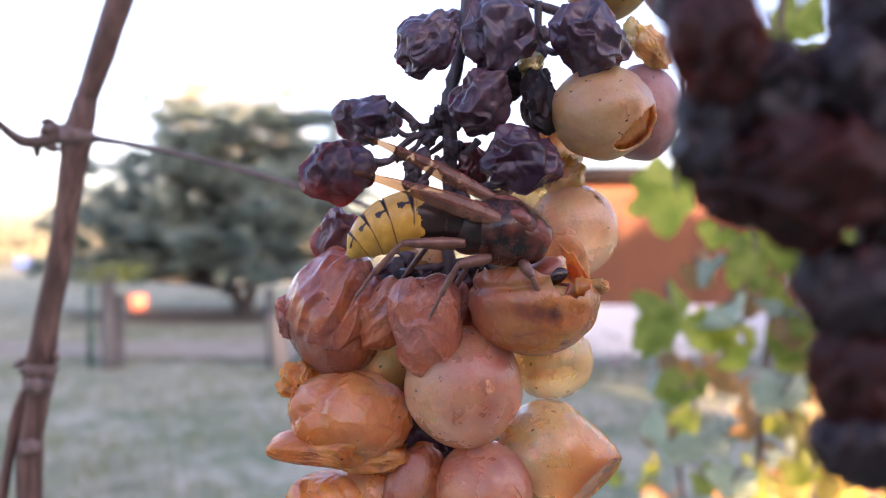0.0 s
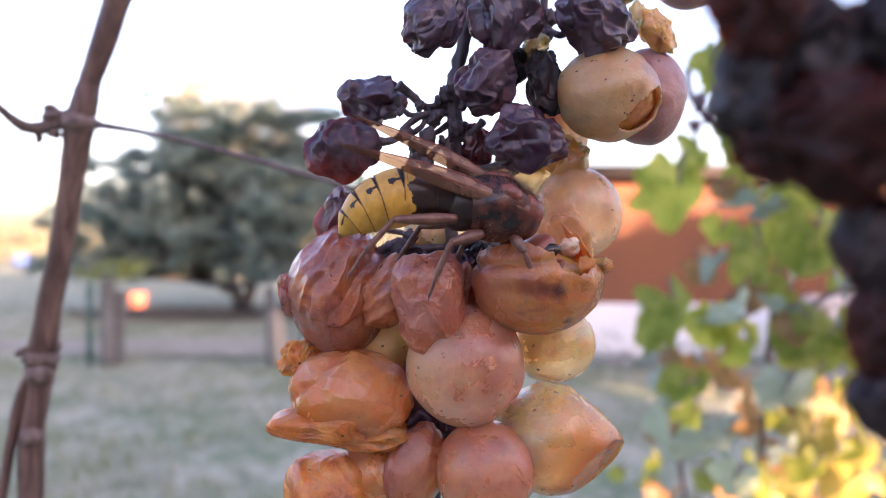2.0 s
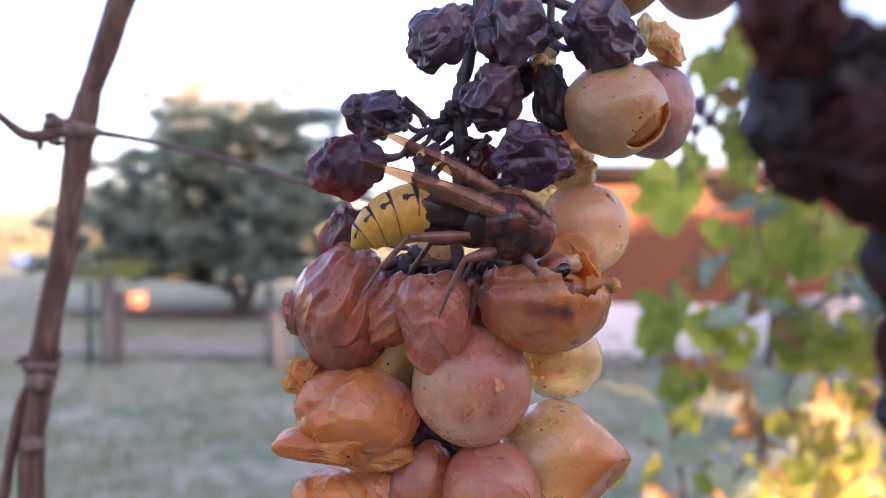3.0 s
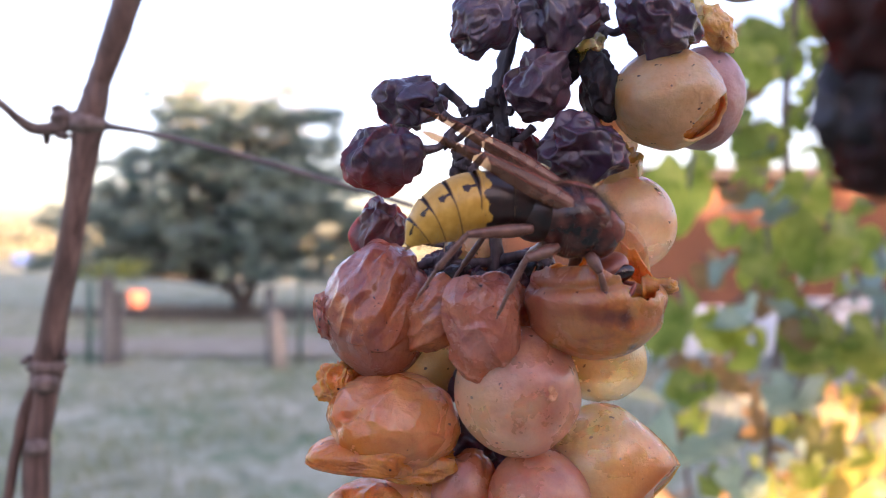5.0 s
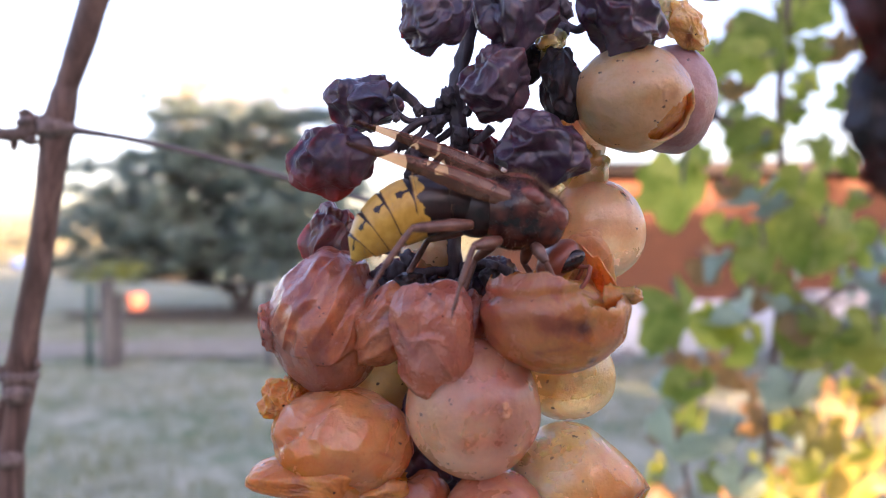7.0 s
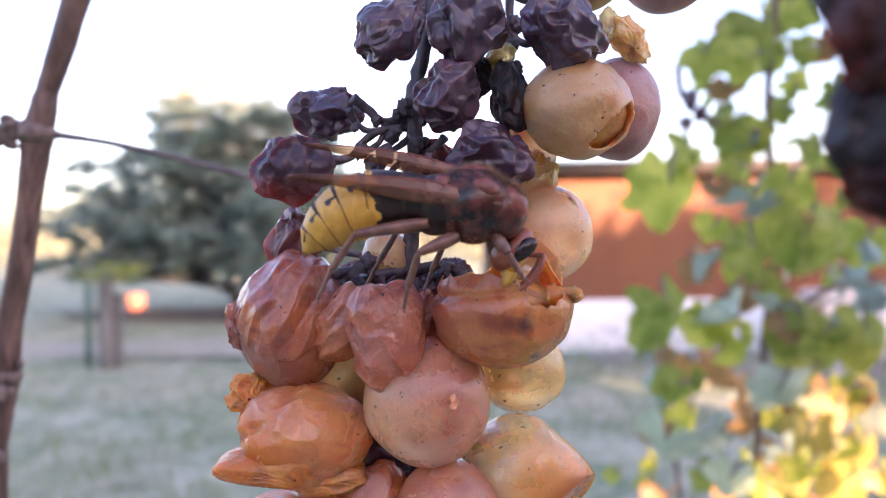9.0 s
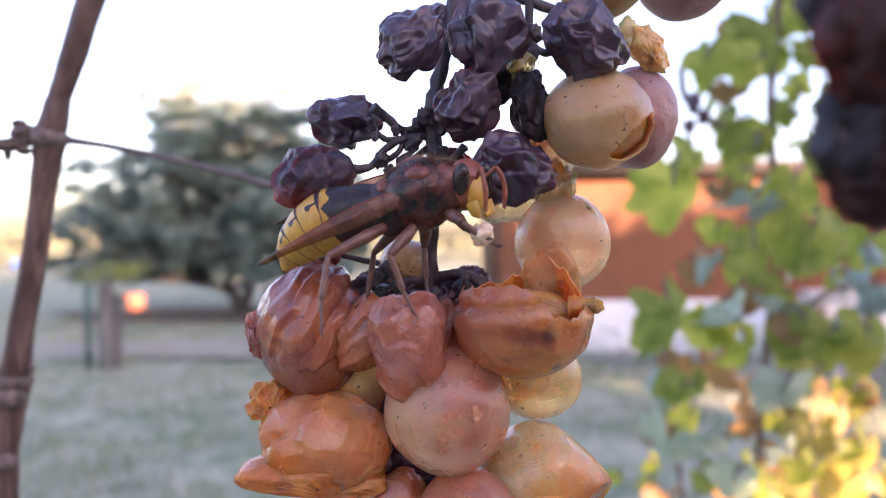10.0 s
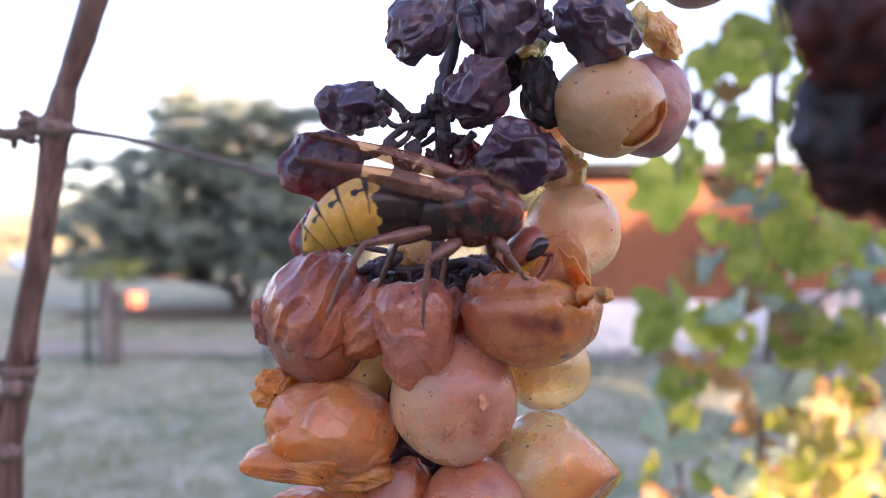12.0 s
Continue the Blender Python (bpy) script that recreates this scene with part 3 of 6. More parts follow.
def build_tree():
    """Broad old tree, its boughs in tiers, on several stems."""
    base = Vector((-4.05, 14.9, 0.0))
    t = thing("tree", Matrix.Translation(base), "broad dark green tree with tiered boughs, its top in sunlight", "tree")
    rng = random.Random(11)
    trunk = joined(
        tube([(-0.02, 0, -0.1), (-0.07, 0, 0.2), (-0.26, 0.05, 0.7), (-0.45, 0.1, 1.6), (-0.35, 0, 2.9), (-0.4, 0, 4.0)], [0.15, 0.12, 0.09, 0.08, 0.06, 0.02], 10, 0.1, 1, 1),
        tube([(0.03, 0, -0.05), (0.22, -0.05, 0.6), (0.46, 0.05, 1.5), (0.6, 0.1, 2.6), (0.6, 0, 3.3)], [0.12, 0.10, 0.08, 0.05, 0.02], 10, 0.1, 2, 1),
        tube([(-0.05, 0.05, 0.1), (-0.22, 0.1, 0.55), (-0.8, 0.2, 1.3), (-1.5, 0.1, 2.0)], [0.10, 0.08, 0.06, 0.02], 8, 0.1, 3, 1))
    part("trunk", trunk, BARK, t)
    vs, fs, limbs = [], [], []
    gaps = ((0.86, 3.6, 0.17), (-2.33, 2.5, 0.22), (-1.6, 3.5, 0.2), (1.4, 3.7, 0.14), (-2.0, 2.75, 0.14))
    # tiers: height, centre across, half width; each carries flat boughs with gaps between
    tiers = [(0.98, -0.46, 2.95), (1.28, -0.44, 3.1), (1.62, -0.42, 3.05), (1.96, -0.42, 3.0), (2.3, -0.40, 2.85), (2.62, -0.40, 2.75), (2.92, -0.46, 2.6), (3.24, 0.0, 2.0), (3.54, 0.0, 2.0), (3.84, 0.02, 1.95), (4.04, 0.04, 1.8)]
    for k, (h, cx, half) in enumerate(tiers):
        for j in range(int(17 * half)):
            a = (j + rng.random() * 0.7) * 2.39996
            q = math.sqrt((j + 0.5) / int(17 * half)) * (1 + 0.16 * noise.noise(Vector((math.cos(a) * 2.3, math.sin(a) * 2.3, k * 1.7))))
            p = Vector((cx + math.copysign(abs(math.cos(a)) ** 0.7, math.cos(a)) * half * q, math.sin(a) * half * 0.8 * q, h - 0.16 * q * q + rng.gauss(0, 0.07)))
            if rng.random() < (0.2 if q > 0.5 else 0.05) + (0.18 if h > 3.1 else 0.0):
                continue
            if any(math.hypot(p.x - hx, p.z - hz) < hr for hx, hz, hr in gaps):
                continue
            for _ in range(4):
                c = p + Vector((rng.gauss(0, 0.22), rng.gauss(0, 0.22), rng.gauss(0, 0.08)))
                clump(rng, c, rng.uniform(0.12, 0.20), 100, vs, fs, 0.6, 0.085)
            if j % 3 == 0:
                limbs.append(tube([(cx * 0.5, 0, max(0.5, h - 0.5)), tuple(p.lerp(Vector((cx * 0.5, 0, h - 0.3)), 0.45)), tuple(p)], [0.045, 0.03, 0.012], 6, 0.1, j, 1))
    part("limb", joined(*limbs), BARK, t)
    part("crown", mesh_of("crown", vs, fs, NEEDLES, smooth=False), NEEDLES, t, "dense blue-green foliage in layered tufts")


def build_far():
    rng = random.Random(5)
    # added tree: its yellow crown stands in for the dark tree's sunlit top
    y = thing("sunlit_top_tree", pose(-6.3, 21.5, 0), "pale yellow tree added behind the dark tree as its sunlit top", "tree")
    part("trunk", joined(tube([(0, 0, -0.1), (0.05, 0, 1.5), (0, 0, 3.2), (0.1, 0, 5.9)], [0.16, 0.13, 0.1, 0.03], 10, 0.1, 1, 1), tube([(0.02, 0, 2.4), (0.8, 0, 3.6), (1.3, 0.1, 4.6)], [0.08, 0.05, 0.02], 8, 0.1, 2, 1), tube([(0.02, 0, 2.6), (-0.7, 0.1, 3.7), (-1.2, 0, 4.6)], [0.08, 0.05, 0.02], 8, 0.1, 3, 1)), BARK, y)
    vs, fs = [], []
    for k in range(300):
        a, q = rng.random() * 6.283, math.sqrt(rng.random())
        h = rng.uniform(4.0, 6.4)
        half = 2.1 * math.sqrt(max(0.05, 1 - ((h - 5.3) / 1.7) ** 2))
        p = (half * q * math.cos(a) + 0.25, half * q * math.sin(a), h + 0.2 * noise.noise(Vector((a, h, 0))))
        if noise.noise(Vector(p) * 1.1) > -0.05:
            clump(rng, p, 0.42, 52, vs, fs, 0.7, 0.11)
    part("crown", mesh_of("crown", vs, fs, SUNLIT_TOP, smooth=False), SUNLIT_TOP, y, "airy yellow foliage")
    vs, fs = [], []
    for k in range(900):
        x = rng.uniform(-75, 60)
        y = rng.uniform(62, 78)
        h = 1.5 + 1.6 * abs(noise.noise(Vector((x * 0.06, 0, 2)))) + (1.6 if -45 < x < -38 else 0)
        clump(rng, (x, y, rng.uniform(0.2, h)), 1.3, 18, vs, fs, 0.7, 0.6)
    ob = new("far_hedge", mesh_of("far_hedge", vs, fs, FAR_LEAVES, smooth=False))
    tagged(ob, "hedge and scrub at the field's far edge, haze put into its pale colour", "hedge", kind="stuff")
    tarp = berry((0, 0, 0.35), (0.75, 0.6, 0.5), 3, 4, 0.12, 1.4, scale=1.0)
    tb = new("blue_tarpaulin", mesh_of("blue_tarpaulin", *tarp, plain("blue_plastic_sheet", (0.08, 0.16, 0.50), (0.14, 0.25, 0.62), 4, 0.5, 0.02)))
    tb.location = (-29.5, 52.0, 0.0)
    tagged(tb, "heap under a bright blue plastic sheet, far off on the grass", "tarpaulin")
    pail = lathe([(0.0, 0.0), (0.14, 0.0), (0.17, 0.02), (0.205, 0.30), (0.225, 0.31), (0.222, 0.335), (0.195, 0.33), (0.16, 0.04), (0.0, 0.035)], 28)
    t = thing("plastic_bucket", pose(-6.5, 15.7, 0.02) @ Matrix.Scale(1.0, 4), "bright orange plastic bucket standing on the grass", "bucket")
    orange = plain("orange_plastic", (0.62, 0.21, 0.14), (0.68, 0.26, 0.18), 9, 0.45)
    part("tub", pail, orange, t)
    part("handle", tube([(-0.215, 0, 0.30), (-0.2, -0.12, 0.22), (0, -0.22, 0.14), (0.2, -0.12, 0.22), (0.215, 0, 0.30)], [0.006] * 5, 6, 0, 1, 1), plain("grey_wire", (0.25, 0.25, 0.25), (0.4, 0.4, 0.4), 20, 0.4, 0, 0.8), t)


def lathe(profile, sides):
    vs, fs = [], []
    for r, z in profile:
        for k in range(sides):
            a = 2 * math.pi * k / sides
            vs.append(Vector((r * math.cos(a), r * math.sin(a), z)))
    for i in range(len(profile) - 1):
        for k in range(sides):
            a, b = i * sides + k, i * sides + (k + 1) % sides
            fs.append((a, b, b + sides, a + sides))
    return vs, fs


def build_fence():
    green = plain("green_coated_steel", (0.035, 0.085, 0.06), (0.06, 0.12, 0.09), 30, 0.5)
    wire = plain("galvanised_wire", (0.30, 0.31, 0.32), (0.42, 0.43, 0.44), 40, 0.45, 0, 0.7)

    def wooden_post(m, h, w, label, material):
        t = thing("fence_post", m, label, "fence post", "garden fence posts")
        part("post", joined(tube([(0, 0, -0.15), (0.01, 0, h * 0.5), (0.0, 0, h - 0.03), (0, 0, h)], [w, w * 0.96, w * 0.92, w * 0.7], 12, 0.07, h, 1)), material, t)
        part("staple", tube([(w * 0.6, -w * 0.9, h * 0.8), (w * 0.6, -w * 1.15, h * 0.8), (w * 0.6, -w * 0.9, h * 0.78)], [0.004] * 3, 6, 0, 1, 1), wire, t)
        return t

    def steel_post(m, h):
        t = thing("steel_post", m, "thin dark green coated steel fence post", "fence post", "green steel posts")
        part("stake", joined(box((0, 0, h / 2 - 0.1), (0.045, 0.006, h + 0.2)), box((0, 0.02, h / 2 - 0.1), (0.006, 0.035, h + 0.2))), green, t)
        for k in range(4):
            part("hook", box((0, -0.012, h * (0.2 + 0.24 * k)), (0.02, 0.016, 0.02), 0.002), green, t)
    wooden_post(pose(-3.70, 8.15, 0.0, 0, -0.6, 0), 0.96, 0.085, "weathered dark wooden fence post", POSTWOOD)
    wooden_post(pose(-3.64, 8.28, 0.0, 0, 0.4, 30), 0.80, 0.06, "short grey brace post beside the fence post", POSTWOOD)
    wooden_post(pose(-1.93, 8.3, 0.0, 0, -1.5, 0), 0.86, 0.055, "dark narrow wooden fence post", POSTWOOD)
    wooden_post(pose(-1.80, 8.15, -0.02, 3, -5, 10), 0.62, 0.085, "pale split wooden stump leaning by the fence", PALEWOOD)
    steel_post(pose(-3.86, 8.1, 0), 0.95)
    steel_post(pose(-3.98, 8.3, 0), 0.93)
    steel_post(pose(-1.62, 8.4, 0), 1.0)
    steel_post(pose(-6.4, 8.3, 0), 0.95)
    f = thing("wire_fence", pose(0, 0, 0), "thin wire fence strung between the garden posts", "fence")
    for h in (0.25, 0.48, 0.7, 0.92):
        part("wire", tube([(-9.0, 8.2, h), (-6.4, 8.22, h - 0.01), (-3.75, 8.12, h), (-1.85, 8.25, h - 0.015), (1.0, 8.3, h)], [0.0025] * 5, 5, 0, 1, 1), wire, f)
    # weed tuft over the post's head
    rng = random.Random(8)
    vs, fs = [], []
    for _ in range(26):
        clump(rng, (-3.84 + rng.gauss(0, 0.16), 8.6 + rng.gauss(0, 0.1), 0.93 + 0.17 * rng.random()), 0.14, 14, vs, fs, 0.6, 0.07)
    t = thing("weed", pose(0, 0, 0), "yellow-green weed growing behind the fence post", "weed")
    part("leaves", mesh_of("leaves", vs, fs, WEED, smooth=False), WEED, t)
    part("stalk", joined(*[tube([(-3.80 + 0.02 * k, 8.6, -0.02), (-3.82 + 0.05 * k, 8.6, 0.5), (-3.84 + 0.07 * k, 8.6, 0.95)], [0.008, 0.006, 0.003], 6, 0.1, k, 1) for k in range(-2, 3)]), WEED, t)


def build_house():
    """Low timber outbuilding: red-brown boards over a white plinth, flat roof with a dark eave."""
    boards_m = woody("red_brown_boards", (0.16, 0.056, 0.027), (0.27, 0.105, 0.042), 3, 0.7, (0.15, 1, 6), 0.004)
    white = plain("white_render", (0.80, 0.82, 0.85), (0.88, 0.89, 0.91), 2.0, 0.85, 0.004)
    dark = woody("dark_eave_board", (0.018, 0.012, 0.01), (0.035, 0.022, 0.018), 6, 0.7, (0.2, 1, 3), 0.003)
    felt = plain("grey_roofing_felt", (0.10, 0.10, 0.11), (0.17, 0.165, 0.16), 8, 0.9, 0.003)
    x0, x1, y = 0.75, 9.6, 9.0
    t = thing("outbuilding", pose(0, 0, 0), "low red-brown boarded outbuilding on a white plinth", "outbuilding")
    part("wall", joined(box(((x0 + x1) / 2, y + 0.10, 1.42), (x1 - x0, 0.12, 1.58)), box((x0 + 0.06, y + 2.3, 1.42), (0.12, 4.2, 1.58)), box((x1 - 0.06, y + 2.3, 1.42), (0.12, 4.2, 1.58)), box(((x0 + x1) / 2, y + 4.4, 1.4), (x1 - x0, 0.12, 1.5))), boards_m, t)
    part("plinth", joined(box(((x0 + x1) / 2, y + 0.06, 0.28), (x1 - x0 + 0.06, 0.3, 0.72), 0.012), box((x0 + 0.05, y + 2.35, 0.28), (0.26, 4.2, 0.72), 0.012), box((x1 - 0.05, y + 2.35, 0.28), (0.26, 4.2, 0.72), 0.012)), white, t, "white rendered plinth")
    part("roof", joined(box(((x0 + x1) / 2, y + 2.2, 2.275), (x1 - x0 + 0.5, 5.0, 0.05), 0.01)), felt, t)
    part("eave_board", box(((x0 + x1) / 2, y - 0.31, 2.22), (x1 - x0 + 0.5, 0.03, 0.13), 0.004), dark, t, "dark eave board")
    for k in range(26):
        part("rafter_end", box((x0 + 0.1 + k * (x1 - x0 - 0.2) / 25, y - 0.12, 2.2), (0.05, 0.36, 0.08), 0.004), dark, t)
    board = mesh_of("board", *box((0, 0, 0), (x1 - x0, 0.022, 0.128), 0.004), boards_m, smooth=False)
    for k in range(12):
        ob = part("board", board, boards_m, t)
        ob.location = ((x0 + x1) / 2, y + 0.026 - 0.003 * (k % 2), 0.70 + 0.132 * k)
    bench = thing("garden_bench", pose(4.6, 8.35, 0), "pale weathered stone bench before the outbuilding", "bench")
    slab = plain("pale_bench_stone", (0.55, 0.50, 0.47), (0.7, 0.66, 0.62), 9, 0.85, 0.006)
    part("bench_top", box((0, 0, 0.71), (0.95, 0.34, 0.15), 0.05), slab, bench)
    for s in (-1, 1):
        part("bench_leg", box((0.32 * s, 0, 0.315), (0.14, 0.28, 0.65), 0.02), slab, bench)
    # rubble and stones before the wall
    rng = random.Random(21)
    stone = plain("grey_field_stone", (0.22, 0.20, 0.19), (0.42, 0.39, 0.37), 12, 0.9, 0.01)
    for k in range(34):
        r = rng.uniform(0.05, 0.15)
        ob = new("stone", mesh_of("stone", *berry((0, 0, 0), (r * 1.3, r, r * 0.75), k, 4, 0.12, 1.2, lump=0.3, scale=1.0), stone))
        ob.location = (rng.uniform(1.6, 6.0), rng.uniform(6.6, 8.6), r * 0.4)
        ob.rotation_euler = (0, 0, rng.random() * 6)
        tagged(ob, "grey rough stone lying before the outbuilding", "stone", "stones before the outbuilding")
    vs, fs = [], []
    for k in range(60):
        clump(rng, (rng.uniform(1.2, 5.0), rng.uniform(6.4, 8.6), rng.uniform(0.03, 0.28)), 0.25, 22, vs, fs, 0.5, 0.07)
    ob = new("low_plants", mesh_of("low_plants", vs, fs, NEEDLES, smooth=False))
    tagged(ob, "low dark green plants among the stones", "plants", kind="stuff")


def build_sun_blockers():
    """Behind the camera, unseen: a wall and hedge added to keep the low sun off the garden."""
    away = Vector((math.sin(SUN_TURN), math.cos(SUN_TURN), 0))
    across = Vector((-away.y, away.x, 0))

    def at(w, s, z):
        p = across * w - away * s
        return (p.x, p.y, z)
    turn = math.atan2(across.y, across.x)
    grey = plain("sun_block_wall", (0.30, 0.26, 0.22), (0.42, 0.37, 0.32), 2, 0.9, 0.01)
    barn = thing("barn", pose(0, 0, 0), "unseen tall wall with gaps, added to shade the garden and let sun patches in", "barn")
    # gaps left in this added wall aim sun at leaves, bucket and outbuilding
    for w0, w1, z0, z1 in ((-30, 0.57, 0, 7.65), (0.57, 0.80, 3.18, 7.65), (0.57, 0.80, 0, 2.94), (0.80, 4.3, 0, 7.65), (4.3, 4.8, 4.72, 7.65), (4.3, 4.8, 0, 4.3), (4.8, 5.35, 0, 7.65), (5.35, 6.3, 2.62, 7.65), (5.35, 6.3, 0, 2.12), (6.3, 9.4, 4.97, 8.1)):
        part("wall", box(at((w0 + w1) / 2, -14, (z0 + z1) / 2), (w1 - w0, 0.4, z1 - z0), 0, turn), grey, barn)
    part("wall", box(at(11.6, -14, 1.9), (10.6, 0.4, 3.8), 0, turn), grey, barn)
    rng = random.Random(31)
    vs, fs = [], []
    for _ in range(420):
        w = rng.uniform(6.3, 16)
        clump(rng, at(w, -14 + rng.gauss(0, 0.3), (0.82 + 0.18 * rng.random()) * (4.12 + 0.4 * noise.noise(Vector((w * 0.9, 0, 0))))), 0.55, 30, vs, fs, 0.9, 0.26)
    hedge = new("sun_block_hedge", mesh_of("sun_block_hedge", vs, fs, NEEDLES, smooth=False))
    tagged(hedge, "unseen dense hedge added beside the wall to trim the low sun", "hedge", kind="stuff")


# ---- the vine ----
def build_cane():
    """Upright ripened cane with two nodes, a short spur and a thin tendril."""
    t = thing("vine_cane", pose(0, 0, 1.3), "ripened brown vine cane with swollen nodes", "vine cane")
    top = [(-75.03, 182.00, 78.24), (-81.05, 183.00, 61.84), (-86.62, 185.00, 48.34), (-89.51, 186.00, 41.48), (-90.93, 186.00, 35.77), (-92.57, 187.00, 30.52)]
    low = [(-92.57, 187.00, 30.52), (-93.43, 187.00, 25.22), (-95.51, 188.00, 13.83), (-98.71, 190.00, 0.15), (-102.69, 192.00, -15.30), (-104.56, 193.00, -24.25), (-105.99, 194.00, -30.33)]
    foot = [(-105.99, 194.00, -30.33), (-106.59, 194.00, -37.02), (-107.37, 193.00, -45.70), (-107.96, 193.00, -53.09), (-107.55, 192.00, -67.53), (-108.29, 192.00, -83.71)]
    part("cane", joined(tube(top, [3.2, 3.1, 2.95, 2.75, 3.3, 3.9], 20, 0.05, 1), tube(low, [3.9, 3.4, 2.95, 2.95, 3.1, 3.5, 4.2], 20, 0.05, 2), tube(foot, [4.2, 3.3, 3.0, 3.3, 3.0, 3.0], 20, 0.05, 3)), CANE, t)
    part("node", joined(berry((-92.50, 186.00, 31.21), (4.7, 4.2, 3.4), 2, 4, 0.14, 1.6), berry((-98.10, 185.00, 32.04), (2.6, 2.6, 2.6), 5, 4, 0.3, 1.8), berry((-101.24, 184.00, 27.21), (0.8, 0.9, 1.8), 6, 4, 0.2, 2), berry((-97.29, 184.00, 27.92), (1.6, 1.4, 1.1), 6, 4, 0.3, 2), berry((-98.95, 185.00, 34.59), (1.6, 1.4, 1.0), 9, 4, 0.35, 2)), CANE_GREY, t, "swollen grey-brown node")
    part("node", joined(berry((-105.60, 193.00, -29.43), (4.6, 4.4, 2.3), 4, 4, 0.14, 2.0), berry((-109.76, 192.00, -27.51), (2.0, 1.3, 0.9), 5, 4, 0.3, 2, turn=(0, -30, 0)), berry((-100.49, 192.00, -26.04), (0.8, 0.9, 1.3), 7, 4, 0.3, 2), berry((-104.94, 191.00, -33.22), (3.3, 3.2, 2.4), 8, 4, 0.12, 2), berry((-106.84, 191.00, -49.32), (2.8, 3.0, 2.3), 3, 4, 0.14, 2)), CANE_GREY, t, "swollen grey-brown node")
    part("spur", tube([(-96.97, 185.00, 31.05), (-100.40, 183.00, 29.31), (-103.17, 180.00, 29.38), (-105.20, 176.00, 31.96), (-108.60, 172.00, 36.38)], [2.0, 1.7, 1.4, 1.0, 0.8], 12, 0.08, 4), CANE_GREY, t, "short dry spur")
    part("side_shoot", tube([(-106.81, 192.00, -30.75), (-110.34, 192.00, -39.58), (-112.40, 192.00, -49.88), (-114.17, 192.00, -60.17), (-116.82, 192.00, -76.36)], [1.0, 1.4, 1.4, 1.3, 1.2], 12, 0.1, 5), CANE, t)
    part("tendril", tube([(-90.36, 186.00, 31.21), (-86.84, 187.00, 30.67), (-78.79, 189.00, 29.54), (-67.91, 191.00, 27.37), (-53.83, 193.00, 23.81), (-39.45, 195.00, 19.87), (-27.78, 197.00, 16.76), (-12.81, 199.00, 12.35)], [2.4, 0.9, 0.7, 0.75, 0.8, 0.8, 0.75, 0.7], 10, 0.06, 6), TENDRIL, t, "thin grey dry tendril")


def vine_leaf(parent, c, size, turn, material, seed, cup=0.25):
    """A lobed, toothed vine leaf about c (metres), on a short stalk."""
    rot = Euler([radians(a) for a in turn]).to_matrix()
    rings, around = 7, 60
    off = Vector((seed * 2.7, seed * 1.3, 0))
    vs, fs = [], []
    for i in range(rings + 1):
        q = i / rings
        for k in range(around):
            a = 2 * math.pi * k / around
            lobe = 0.76 + 0.075 * math.cos(5 * a) + 0.10 * math.cos(a) + 0.05 * abs(math.sin(13 * a)) + 0.24 * noise.noise(Vector((math.cos(a) * 2, math.sin(a) * 2, 0)) + off)
            notch = 1 - 0.75 * math.exp(-((a - math.pi) / 0.28) ** 2)
            r = q * lobe * notch * size * 0.58
            p = Vector((math.sin(a) * r, 0, -math.cos(a) * r))
            rib = noise.noise(off + Vector((7, 1, 0)))
            p.x *= 1 + 0.5 * rib
            p.y = cup * size * (0.9 * (r / size) ** 2 + 0.55 * noise.noise(p / size * 2.6 + off)) + 0.05 * size * abs(math.cos(2.5 * a)) * q + (0.25 + 0.9 * abs(rib)) * abs(p.x) * 0.8 + 1.4 * rib * p.z * p.z / size
            vs.append(Vector(c) + rot @ p)
    for i in range(rings):
        for k in range(around):
            a, b = i * around + k, i * around + (k + 1) % around
            fs.append((a, b, b + around, a + around))
    leaf = part("leaf", (vs, fs), material, parent)
    stalk = [Vector(c), Vector(c) + rot @ Vector((0.01, 0.02, 0.2)) * size, Vector(c) + rot @ Vector((0.05, 0.06, 0.42)) * size]
    part("leaf_stalk", tube([tuple(p) for p in stalk], [0.0010, 0.0011, 0.0013], 6, 0.05, seed, 1), TENDRIL, leaf)


